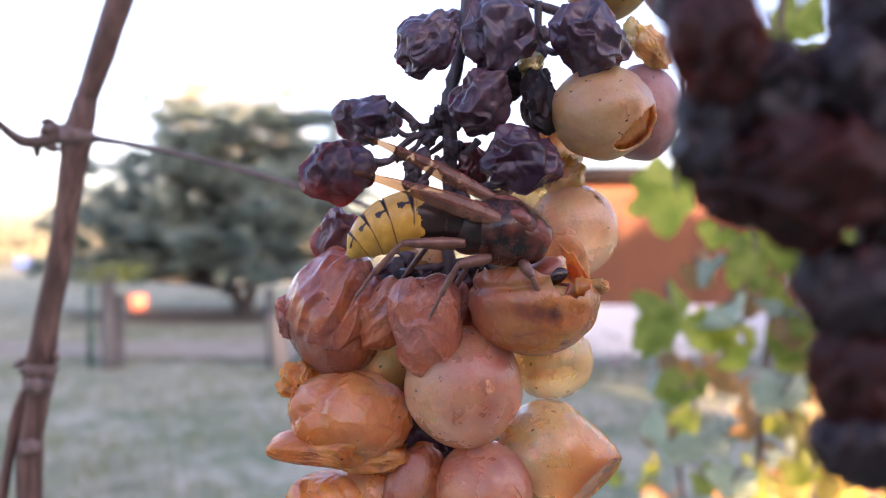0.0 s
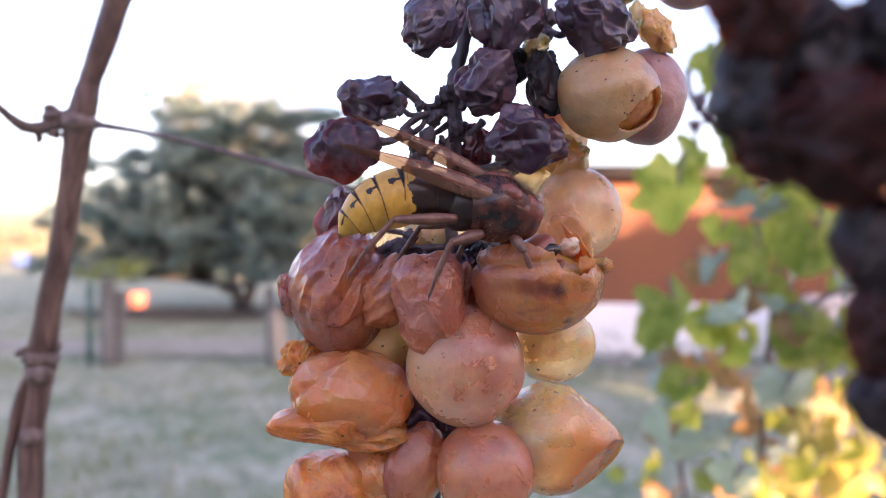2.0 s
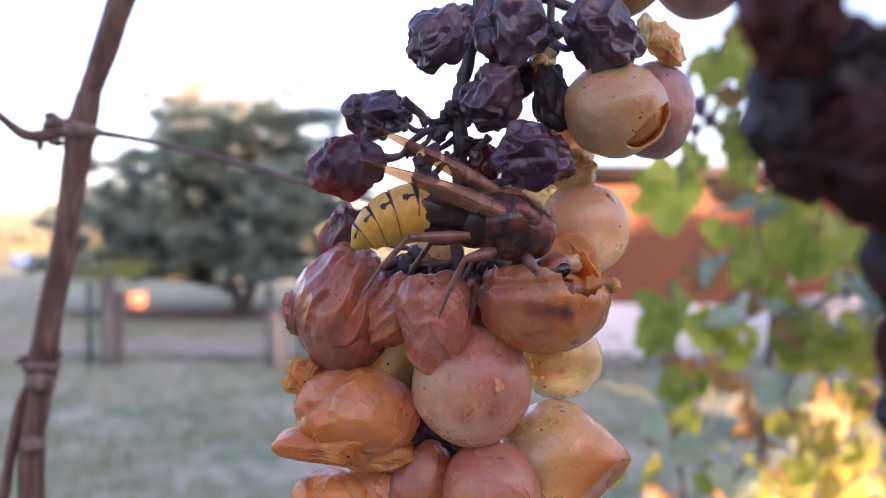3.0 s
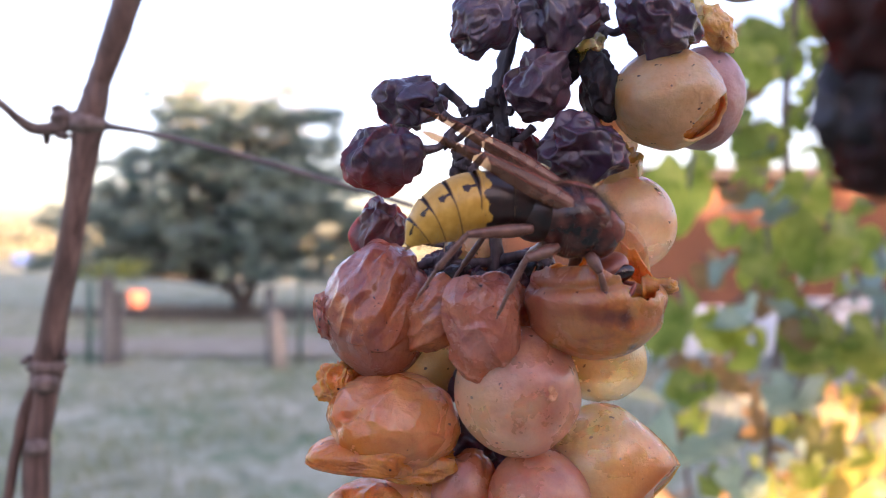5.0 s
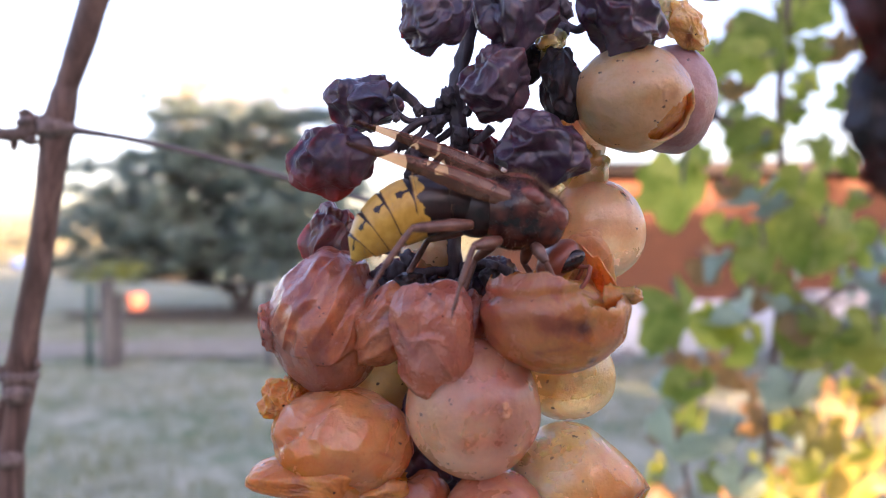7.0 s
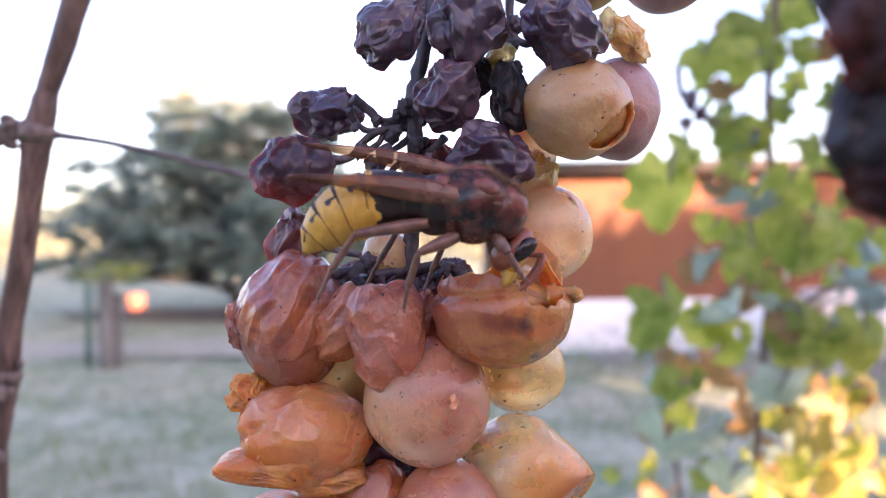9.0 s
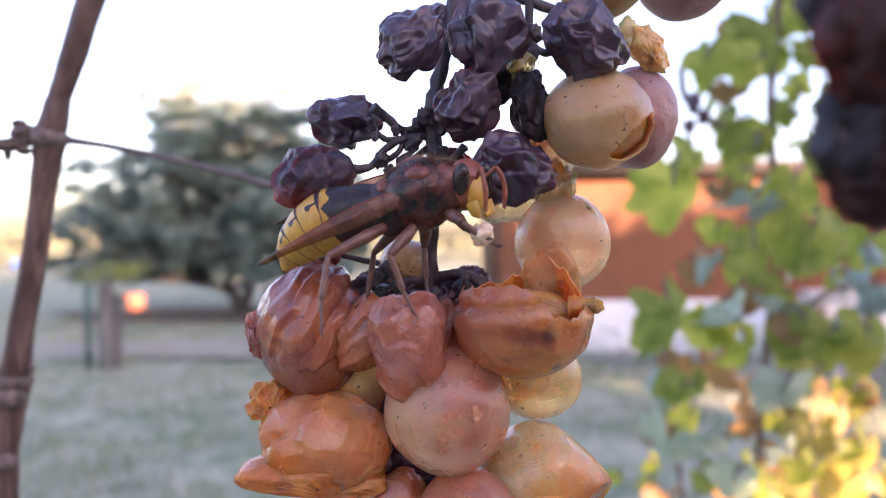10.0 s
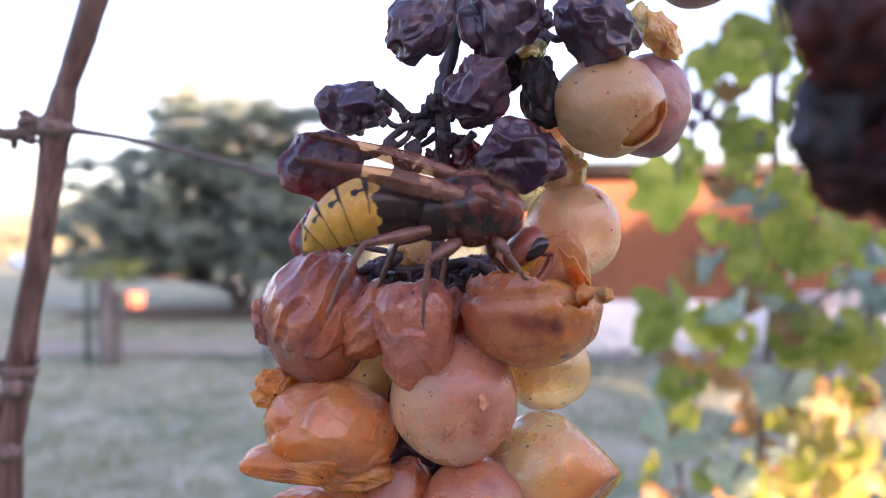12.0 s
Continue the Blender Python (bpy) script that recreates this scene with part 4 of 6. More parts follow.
def build_vine():
    t = thing("grapevine", pose(0, 0, 0), "straggling grapevine with green and yellowing autumn leaves", "grapevine")
    shoots = (
        ([(0.281, 0.600, 1.576), (0.278, 0.600, 1.503), (0.275, 0.610, 1.413), (0.284, 0.620, 1.310), (0.278, 0.630, 1.204), (0.275, 0.640, 1.075), (0.273, 0.640, 0.781)], 0.0030),
        ([(0.182, 0.550, 1.435), (0.191, 0.560, 1.410), (0.229, 0.580, 1.394), (0.276, 0.610, 1.394)], 0.0022),
        ([(0.212, 0.620, 1.243), (0.241, 0.610, 1.263), (0.281, 0.620, 1.305)], 0.0020),
        ([(0.392, 0.660, 1.270), (0.336, 0.640, 1.261), (0.280, 0.630, 1.223)], 0.0024),
        ([(0.362, 0.660, 0.866), (0.347, 0.660, 1.088), (0.322, 0.640, 1.173), (0.332, 0.640, 1.242)], 0.0026),
        ([(0.250, 0.700, 0.893), (0.231, 0.700, 1.054), (0.212, 0.680, 1.165)], 0.0020))
    for k, (pts, r) in enumerate(shoots):
        part("shoot", tube(pts, [r * (1.1 - 0.05 * j) for j in range(len(pts))], 8, 0.1, k, 1), CANE_GREY, t)
    for k, (c, r) in enumerate((((0.188, 0.540, 1.407), (5.0, 5.0, 7.5)), ((0.186, 0.545, 1.391), (4.5, 4.5, 5.5)), ((0.199, 0.550, 1.399), (5.0, 5.0, 6.0)))):
        part("dried_berry", berry([v * 1000 for v in c], r, 90 + k, 4, 0.2, 1.1, lump=0.25), RAISIN, t, "small dried grape")
    g, y, b, d = LEAF_GREEN, LEAF_YELLOW, LEAF_GREY, LEAF_BROWN
    leaves = (
        ((0.166, 0.520, 1.344), 0.066, (8, 4, 20), g), ((0.201, 0.550, 1.442), 0.039, (10, 20, -30), g), ((0.261, 0.580, 1.469), 0.063, (0, -10, 20), g),
        ((0.239, 0.560, 1.442), 0.042, (12, 60, 30), g), ((0.304, 0.600, 1.460), 0.039, (0, 70, 10), g), ((0.290, 0.600, 1.494), 0.050, (20, 20, -40), g),
        ((0.187, 0.540, 1.374), 0.046, (0, -30, 55), g), ((0.228, 0.570, 1.394), 0.044, (10, 40, -30), g), ((0.273, 0.600, 1.396), 0.042, (5, -20, 30), g),
        ((0.251, 0.600, 1.382), 0.029, (60, 10, 0), b), ((0.288, 0.600, 1.351), 0.052, (0, 15, -15), g), ((0.334, 0.640, 1.384), 0.042, (0, 40, 30), g),
        ((0.232, 0.550, 1.335), 0.052, (72, -24, 10), b), ((0.241, 0.560, 1.300), 0.054, (0, -12, 25), g), ((0.282, 0.560, 1.309), 0.066, (6, 8, -12), g),
        ((0.307, 0.600, 1.287), 0.042, (50, 0, 0), b), ((0.164, 0.520, 1.257), 0.060, (4, -18, 28), g), ((0.158, 0.540, 1.234), 0.030, (10, 40, 20), g),
        ((0.217, 0.580, 1.287), 0.034, (30, 30, 40), b), ((0.226, 0.560, 1.245), 0.042, (60, -30, 15), b), ((0.267, 0.580, 1.252), 0.040, (68, 25, 0), b),
        ((0.217, 0.600, 1.238), 0.042, (0, 30, -20), g), ((0.251, 0.600, 1.222), 0.049, (20, -40, 20), g), ((0.292, 0.600, 1.231), 0.057, (10, 30, -20), g),
        ((0.341, 0.630, 1.218), 0.050, (0, -20, 30), g), ((0.373, 0.640, 1.305), 0.055, (0, 20, -30), g), ((0.348, 0.600, 1.231), 0.067, (0, 0, 10), g),
        ((0.181, 0.560, 1.197), 0.035, (20, 70, 10), g), ((0.255, 0.550, 1.193), 0.055, (35, 10, -10), b), ((0.302, 0.600, 1.197), 0.042, (0, 50, 20), g),
        ((0.220, 0.650, 1.196), 0.034, (0, 20, 40), d), ((0.252, 0.650, 1.193), 0.042, (0, -40, 10), d), ((0.253, 0.600, 1.186), 0.034, (0, 40, 50), d), ((0.221, 0.620, 1.286), 0.042, (10, -50, 20), d),
        ((0.180, 0.580, 1.149), 0.067, (40, 20, -30), b), ((0.225, 0.580, 1.154), 0.055, (45, -30, 20), b), ((0.212, 0.620, 1.160), 0.042, (0, 20, 30), g),
        ((0.302, 0.600, 1.149), 0.053, (5, 15, -20), y), ((0.286, 0.620, 1.158), 0.033, (0, -30, 20), g), ((0.362, 0.660, 1.159), 0.040, (0, 20, 30), y),
        ((0.305, 0.620, 1.108), 0.047, (10, -25, 10), y), ((0.346, 0.630, 1.098), 0.049, (0, 40, -20), y), ((0.274, 0.620, 1.106), 0.040, (0, 10, 40), g),
        ((0.350, 0.600, 1.135), 0.040, (0, -10, 20), y), ((0.237, 0.600, 1.112), 0.050, (30, 20, -20), b), ((0.276, 0.550, 1.136), 0.038, (20, 30, 20), g), ((0.332, 0.580, 1.145), 0.042, (10, -40, 20), g),
        ((0.347, 0.660, 1.169), 0.038, (0, 30, 40), d), ((0.286, 0.600, 1.135), 0.034, (20, -50, 10), b), ((0.349, 0.660, 1.111), 0.043, (10, 20, -50), g), ((0.394, 0.680, 1.165), 0.043, (0, -40, 20), y), ((0.286, 0.660, 1.118), 0.038, (10, 10, 60), b),
        ((0.150, 0.620, 1.111), 0.018, (0, 20, 20), g), ((0.273, 0.640, 1.151), 0.038, (0, 60, 30), d), ((0.341, 0.640, 1.134), 0.042, (0, 60, 30), g),
        ((0.376, 0.640, 1.472), 0.046, (0, 30, 30), g), ((0.351, 0.640, 1.433), 0.042, (20, -30, 10), g), ((0.246, 0.600, 1.365), 0.038, (0, 80, 10), g))
    # pale leaf added as the bright sun patch in the low cluster
    vine_leaf(t, (0.336, 0.620, 1.157), 0.046, (0, 10, 15), LEAF_PALE, 61)
    for k, (c, size, turn, m) in enumerate(leaves):
        vine_leaf(t, c, 0.92 * size, turn, m, k)
    rng = random.Random(17)
    a, c, e = Vector((0.196, 0.700, 1.284)), Vector((0.421, 0.700, 1.284)), Vector((0.196, 0.700, 1.054))
    for k in range(50):
        p = a + (c - a) * rng.random() + (e - a) * rng.random() ** 0.8 + Vector((0, rng.uniform(-0.06, 0.04), 0))
        vine_leaf(t, tuple(p), rng.uniform(0.020, 0.042), (rng.uniform(-30, 70), rng.uniform(-80, 80), rng.uniform(-60, 60)), rng.choice((g, g, d, d, d, g, b)), 100 + k)
    a, c, e = Vector((0.223, 0.600, 1.351)), Vector((0.360, 0.600, 1.351)), Vector((0.223, 0.600, 1.199))
    for k in range(30):
        p = a + (c - a) * rng.random() + (e - a) * rng.random() + Vector((0, rng.uniform(-0.04, 0.04), 0))
        vine_leaf(t, tuple(p), rng.uniform(0.018, 0.036), (rng.uniform(-30, 60), rng.uniform(-80, 80), rng.uniform(-60, 60)), rng.choice((g, g, g, b, d)), 220 + k)
    a, c, e = Vector((0.227, 0.620, 1.505)), Vector((0.331, 0.620, 1.505)), Vector((0.227, 0.620, 1.367))
    for k in range(24):
        p = a + (c - a) * (0.5 + 0.5 * rng.uniform(-1, 1)) + (e - a) * rng.random() + Vector((0, rng.uniform(-0.03, 0.06), 0))
        vine_leaf(t, tuple(p), rng.uniform(0.016, 0.034), (rng.uniform(-30, 50), rng.uniform(-80, 80), rng.uniform(-60, 60)), rng.choice((g, g, g, d)), 180 + k)


# ---- the bunch, in millimetres about its middle; a form's d is (right, back, up) ----
def slumped(d):
    """Skin slumped into slanting folds over the upper half, hanging in a hem over a smooth lower half."""
    wob = 0.10 * noise.noise(d * 1.9) + 0.035 * noise.noise(d * 5.0)
    c = 0.77 * d.x - 0.64 * d.z + wob
    hem = -0.42 + 0.42 * d.x * d.x + 0.10 * noise.noise(d * 2.6)
    m = smooth(hem - 0.03, hem + 0.05, d.z)
    k = 0.8 * bell(c + 0.64, 0.10) + 0.7 * bell(c + 0.40, 0.09) + 1.3 * bell(c + 0.08, 0.13) + 1.1 * bell(c - 0.42, 0.24) - 0.55
    k -= 0.5 * bell(c - 0.14, 0.05)
    k += 0.26 * crease(d * 1.5 + Vector((3, 1, 7)), 2.4) ** 1.5 + 0.12 * crease(d * 3.4 + Vector((1, 5, 2)), 2.4)
    k += 0.42 * crease(Vector((c * 3.6, d.y * 1.4, (0.64 * d.x + 0.77 * d.z) * 1.0)), 3.4) ** 2
    return m * (0.030 + 0.066 * k) + 0.012 * (1 - m) * noise.noise(d * 3.1)


def draped(d):
    """Limp skin hanging broad and square, in soft creases, with a ragged hem."""
    flat = math.hypot(d.x, d.z)
    square = (abs(d.x) ** 3.2 + abs(d.z) ** 3.2 + 1e-6) ** (-1 / 3.2) * flat if flat > 0.05 else 1.0
    k = (min(square, 1.25) - 1) * smooth(0.2, 0.7, flat)
    q = d + 0.3 * noise.noise_vector(d * 1.3 + Vector((3, 1, 2)))
    k += 0.085 * crease(Vector((q.x * 1.0, q.y, q.z * 1.25)) + Vector((1.4, 0, 5)), 2.2) ** 1.4
    k += 0.042 * crease(q * 2.2 + Vector((0, 3, 1)), 2.2) ** 1.3 + 0.020 * crease(q * 4.6 + Vector((5, 0, 1)), 3.0) ** 2 - 0.06
    k += 0.05 * smooth(-0.62, -0.9, d.z) * (1 + 1.2 * noise.noise(Vector((d.x * 3.4, d.y * 3, 2))))
    return k


def folded(d):
    """Thin skin in a few long slanting folds."""
    c = 0.8 * d.x - 0.6 * d.z + 0.14 * noise.noise(d * 2.1)
    return 0.07 * (bell(c + 0.45, 0.12) + 1.1 * bell(c, 0.10) + bell(c - 0.42, 0.12) - 0.6) + 0.02 * crease(d * 3.0)


def peeling(d):
    """Plump with a sharp sunken seam down one side and crumpled skin below it."""
    v = d.x + 0.34 - 0.34 * (d.z - 0.2) ** 2 + 0.05 * noise.noise(d * 4)
    front = smooth(0.35, -0.25, d.y)
    k = front * (-0.06 * bell(v + 0.05, 0.11) + 0.02 * bell(v - 0.12, 0.09)) * smooth(-0.55, 0.1, d.z)
    left = smooth(-0.38, -0.62, d.x)
    k += left * 0.02 * (crease(Vector((d.x * 2, d.y * 2, d.z * 3.6)), 2.8) ** 1.4 - 0.4)
    k += smooth(-0.35, -0.75, d.z) * 0.05 * (crease(Vector((d.x * 1.4, d.y * 2, d.z * 4.5)) + Vector((2, 3, 1)), 2.8) - 0.3)
    k += 0.045 * (crease(d * 1.25 + Vector((4, 2, 6)), 2.2) ** 1.3 - 0.35) + 0.015 * crease(d * 3.1 + Vector((1, 6, 2)), 2.6)
    k -= 0.03 * math.exp(-((d.x + 0.05) ** 2 + (d.z + 0.12) ** 2) / 0.03) * front
    return k


def ring_of(stops, a):
    """A value that glides between (degrees, value) stops round a circle."""
    a = math.degrees(a) % 360
    for (p, u), (q, v) in zip(stops, stops[1:] + [(stops[0][0] + 360, stops[0][1])]):
        for x in (a, a + 360):
            if p <= x <= q:
                return u + (v - u) * smooth(p, q, x)
    return stops[0][1]


# how far up the eaten grape's skin reaches (radians from its bottom); 270 degrees is the near side
EATEN = [(5, 1.98), (30, 2.55), (48, 2.85), (62, 2.35), (85, 2.45), (110, 2.2), (150, 2.1), (185, 2.2), (215, 2.25), (245, 2.33), (262, 2.28), (276, 2.12), (287, 1.76), (300, 1.70), (318, 1.86), (340, 1.95)]


def eaten_rim(a):
    ca, sa = math.cos(a), math.sin(a)
    return ring_of(EATEN, a) + 0.09 * noise.noise(Vector((ca * 3.2, sa * 3.2, 1))) + 0.05 * noise.noise(Vector((ca * 9, sa * 9, 4)))


def eaten(a, th, d):
    """A rolled lip over a crease on the near side, soft bulges below."""
    near = smooth(0.35, -0.1, d.y - 0.12 * noise.noise(d * 2)) * smooth(0.55, 0.15, d.x)
    line = 1.98 + 0.10 * d.x + 0.06 * noise.noise(d * 3)
    k = near * (-0.040 * bell(th - line, 0.055) + 0.035 * smooth(line, line + 0.16, th) + 0.02 * bell(th - line + 0.16, 0.12))
    k += smooth(0.2, -0.3, d.y) * (0.022 * bell(th - 1.66 - 0.10 * d.x, 0.15) - 0.018 * bell(th - 1.42, 0.12))
    k += 0.022 * crease(Vector((d.x * 1.2, d.y * 1.4, d.z * 2.4)) + Vector((0, 4, 2)), 2.2) ** 1.5 - 0.008
    k += 0.03 * smooth(1.5, 2.2, th) * noise.noise(Vector((math.cos(a) * 5, math.sin(a) * 5, th * 2)))
    return k


def build_bunch():
    t = thing("grape_bunch", pose(0, 0.098, 1.3), "hanging grape bunch, half rotten: plump amber grapes below, dried raisins above", "grape bunch")

    def grape(name, shape, mats, label, slots=None):
        me = mesh_of(name, shape[0], shape[1], mats, slots)
        return part(name, me, None, t, label)

    # plump and wrinkled grapes
    grape("grape", berry((-15.0, 5.00, -6.50), (7.25, 7.40, 8.80), 1, 7, 0.0, 0.75, lump=0.05, form=slumped), FOLDED, "wrinkled purple-brown grape, its skin slumped in slanting folds")
    grape("shrivelled_tip", raisin((-21.3, 3.0, -6.8), (1.7, 2.0, 3.1), 31, 6, 0.2, 1.0, turn=(0, -12, 0), lump=0.2), FOLDED, "puckered reddish scar on the grape's side")
    grape("grape", berry((-7.1, -0.20, -5.9), (3.9, 3.9, 6.0), 3, 6, 0.0, lump=0.10, form=folded, turn=(0, 30, 0)), FOLDED, "collapsed brown grape skin with soft folds")
    grape("grape", berry((-2.2, -5.00, -7.1), (4.5, 3.7, 6.2), 44, 7, 0.0, lump=0.05, form=draped, turn=(0, -7, 0)), DRAPED, "limp folded grape skin hanging over the next grape")
    grape("grape", berry((2.37, -1.30, -15.64), (7.83, 8.00, 8.12), 5, 6, 0.0, 1, lump=0.05, pleat=0.005), BLUSHED, "plump dusty pink grape with an orange scar")
    part("scar", (lambda s: s)(berry((5.21, -8.60, -14.66), (0.48, 0.40, 0.72), 6, 5, 0.6, 2.0, lump=0.6)), plain("dry_orange_scar", (0.60, 0.22, 0.09), (0.78, 0.38, 0.2), 1500, 0.45), t, "small raised orange scar")
    grape("grape", berry((2.2, 2.5, -7.4), (3.0, 3.0, 5.2), 47, 5, 0.0, lump=0.10, form=folded), FOLDED, "collapsed brown grape skin wedged between the others")
    # torn grape that is being eaten
    grape("grape", cup((11.65, -3.00, -4.65), (8.52, 7.80, 6.86), 7, eaten_rim, eaten), TORN, "torn amber grape, its skin open at the top with a rolled ragged lip")
    part("pulp", berry((12.4, -0.6, -5.9), (7.0, 5.8, 4.9), 8, 6, 0.06, 1.4, lump=0.12, pleat=0.02), PULP, t, "moist orange pulp inside the torn grape")
    part("skin_flap", berry((16.3, 1.8, 0.2), (3.6, 0.8, 4.7), 9, 6, 0.10, 0.9, (1.4, 1, 0.6), 0.2, fine=0.3, pleat=0.05, turn=(0, -12, 0)), TORN_SHEER, t, "shred of moist skin standing up from the tear")
    part("nub", joined(tube([(17.4, -4.2, -2.7), (18.9, -5.0, -2.5), (20.2, -5.6, -2.4)], [1.7, 0.9, 1.0], 12, 0.2, 3), berry((20.0, -5.6, -2.45), (0.95, 1.0, 0.95), 11, 5, 0.22, 1.3)), BROWNED, t, "dried brown nub")
    # behind and below
    grape("grape", berry((15.66, 9.00, -14.02), (6.2, 6.0, 5.9), 14, 6, 0, 1, lump=0.04), YELLOW, "translucent yellow grape behind")
    grape("grape", berry((18.95, 8.00, 4.95), (6.6, 6.2, 6.75), 15, 6, 0, 1, lump=0.03), PALE, "translucent pale grape with light through it")
    grape("grape", berry((-13.11, 2.00, -20.31), (8.47, 7.30, 6.22), 16, 7, 0.0, lump=0.05, form=peeling, dents=[((-0.78, -0.6, -0.02), 0.16, 0.07), ((-0.70, -0.68, 0.14), 0.15, 0.08), ((-0.60, -0.74, 0.27), 0.14, 0.06), ((-0.86, -0.45, -0.2), 0.2, 0.05)], turn=(0, 8, 0)), AMBER, "amber grape with a dented, peeling side")
    part("skin_flap", berry((-15.0, -0.3, -23.6), (5.9, 5.0, 3.0), 35, 7, 0.06, 0.9, (0.7, 0.9, 1.2), 0.20, tip=((-1, -0.1, -0.10), 2.9, 2.2), turn=(0, 4, 0), fine=0.3, pleat=0.02), BROWNED, t, "curled papery orange skin peeling off to a beak")
    part("skin_flap", raisin((-10.6, 1.2, -25.2), (5.6, 4.8, 2.2), 17, 6, 0.10, 0.8, grain=(0.6, 1, 1.2)), BROWNED, t, "crumpled orange skin")
    part("grape", berry((14.24, 3.00, -26.39), (7.7, 7.6, 7.6), 18, 7, 0.0, lump=0.05, pleat=0.006, tip=((0.98, -0.12, -0.22), 2.7, 4.0), cuts=[((0.62, -0.55, -0.56), 6.95, 0.10)]), TIPPED, t, "golden grape drawn to a browned, creased point")
    grape("grape", berry((4.97, -2.50, -29.35), (6.40, 6.50, 6.50), 19, 6, 0, 1, lump=0.05), PINK, "round dusty pink grape with brown blotches")
    grape("grape", berry((-4.25, 1.00, -29.89), (4.2, 4.4, 6.2), 20, 6, 0.0, 0.8, (2, 1, 0.6), 0.1, pleat=0.05, turn=(0, 18, 0)), TORN, "folded pinkish grape skin")
    grape("grape", berry((-15.63, 2.00, -33.64), (6.8, 6.0, 5.4), 21, 6, 0.03, 0.9, (1, 1, 1.4), 0.12, turn=(0, 25, 0), fine=0.3, pleat=0.05), BROWNED, "collapsed orange-brown grape")
    grape("grape", berry((-10.08, 4.00, -31.97), (5.6, 5.0, 5.6), 22, 6, 0.03, 0.9, lump=0.12, pleat=0.045), AMBER, "collapsed orange-pink grape")
    grape("raisin", raisin((-20.44, 4.00, -15.94), (2.5, 2.2, 2.6), 23, 6, 0.3, 1.2), BROWNED, "small dried orange grape")
    grape("grape", berry((-8.12, 8.00, -13.89), (4.0, 4.4, 5.0), 24, 5, 0, 1, lump=0.05), YELLOW, "yellow grape seen between the others")
    grape("grape", berry((-2.65, 10.00, 1.32), (3.8, 4.0, 4.0), 25, 5, 0.04, 1, lump=0.1), PALE, "pale yellow grape behind the stem")
    grape("grape", berry((11.67, 14.00, 11.67), (4.8, 4.6, 4.2), 26, 5, 0.05, 1, lump=0.08), YELLOW, "yellow grape behind the raisins")
    # raisins added behind the grapes to darken gaps in the bunch's core
    for k, (c, r) in enumerate((((-3.35, 6.00, -26.22), (4.2, 3.6, 5.0)), ((0.16, 8.00, -29.16), (3.6, 3.4, 4.2)), ((-5.52, 8.00, -16.16), (3.0, 3.0, 3.0)), ((9.51, 9.00, -26.16), (4.0, 3.6, 4.4)), ((-6.66, 8.00, -0.89), (2.6, 2.4, 2.2)), ((-3.70, 7.00, -2.66), (2.8, 2.4, 2.4)), ((-0.99, 10.00, -0.58), (2.4, 2.2, 2.8)), ((2.76, 8.00, -2.68), (2.6, 2.4, 2.2)), ((5.90, 9.00, -0.90), (2.6, 2.4, 2.6)), ((8.12, 8.00, -3.66), (2.2, 2.2, 2.6)))):
        grape("raisin", raisin(c, r, 100 + k, 5, 0.24), RAISIN, "dark raisin added to fill the shaded core of the bunch")
    for k, (c, r) in enumerate((((7.2, -1.0, -24.6), (1.4, 1.0, 0.6)), ((-5.0, -1.5, -0.9), (1.6, 1.4, 0.9)), ((4.4, -1.0, -0.6), (1.2, 1.2, 1.1)))):
        part("dry_scrap", raisin(c, r, 130 + k, 4, 0.3), RAISIN_BLACK_SHADE, t, "dark dry scrap caught between grapes")
    # torn pale grape above, mauve one behind it
    grape("grape", torn((21.85, 1.00, 20.86), (7.0, 6.6, 6.4), 27, (0.62, -0.60, -0.50), 0.66, 0.12, 0.05, 0.06, 0.02, 0.9, pleat=0.018, dents=[((0.75, -0.7, 0.45), 0.4, 0.08)], along=(0.7, 0.1, 0.7), slim=1.9), PALE_SKIN, "torn pale orange grape with a split side")
    part("pulp", berry((21.78, 1.40, 20.87), (6.45, 6.0, 5.85), 28, 5, 0.03, 1.2), BROWNED, t, "amber pulp in the split")
    grape("grape", berry((29.44, 9.00, 22.06), (5.7, 6.0, 7.0), 29, 6, 0.02, 1, lump=0.05), MAUVE, "mauve grape pressed against the torn one")
    grape("grape", berry((16.94, 12.00, 17.36), (4.6, 4.6, 5.6), 30, 5, 0.02, 1, lump=0.06), PALE, "pale grape behind the raisins")
    part("raisin", berry((29.68, 5.00, 30.86), (2.0, 2.0, 3.4), 32, 5, 0.25, 1.1, lump=0.2, turn=(0, -40, 0)), GOLDEN, t, "shrivelled golden brown berry")
    grape("grape", berry((24.91, 10.00, 42.46), (6.6, 6.4, 6.6), 33, 5, 0, 1, lump=0.04), OLIVE, "olive green grape")
    grape("grape", berry((37.85, 14.00, 43.51), (6.8, 6.4, 6.4), 34, 5, 0, 1, lump=0.04), MAUVE, "mauve grape")
    for k, (c, r) in enumerate((((12.46, 3.00, 28.09), (1.7, 1.4, 1.5)), ((11.80, 4.00, 27.04), (1.0, 1.0, 1.4)), ((27.15, 5.00, 32.44), (1.3, 1.2, 2.4)), ((17.54, 8.00, 12.27), (3.0, 3.0, 3.6)))):
        part("grape_remnant", berry(c, r, 70 + k, 4, 0.25, 1.2, lump=0.3), YELLOW, t, "torn yellow remnant of a grape")
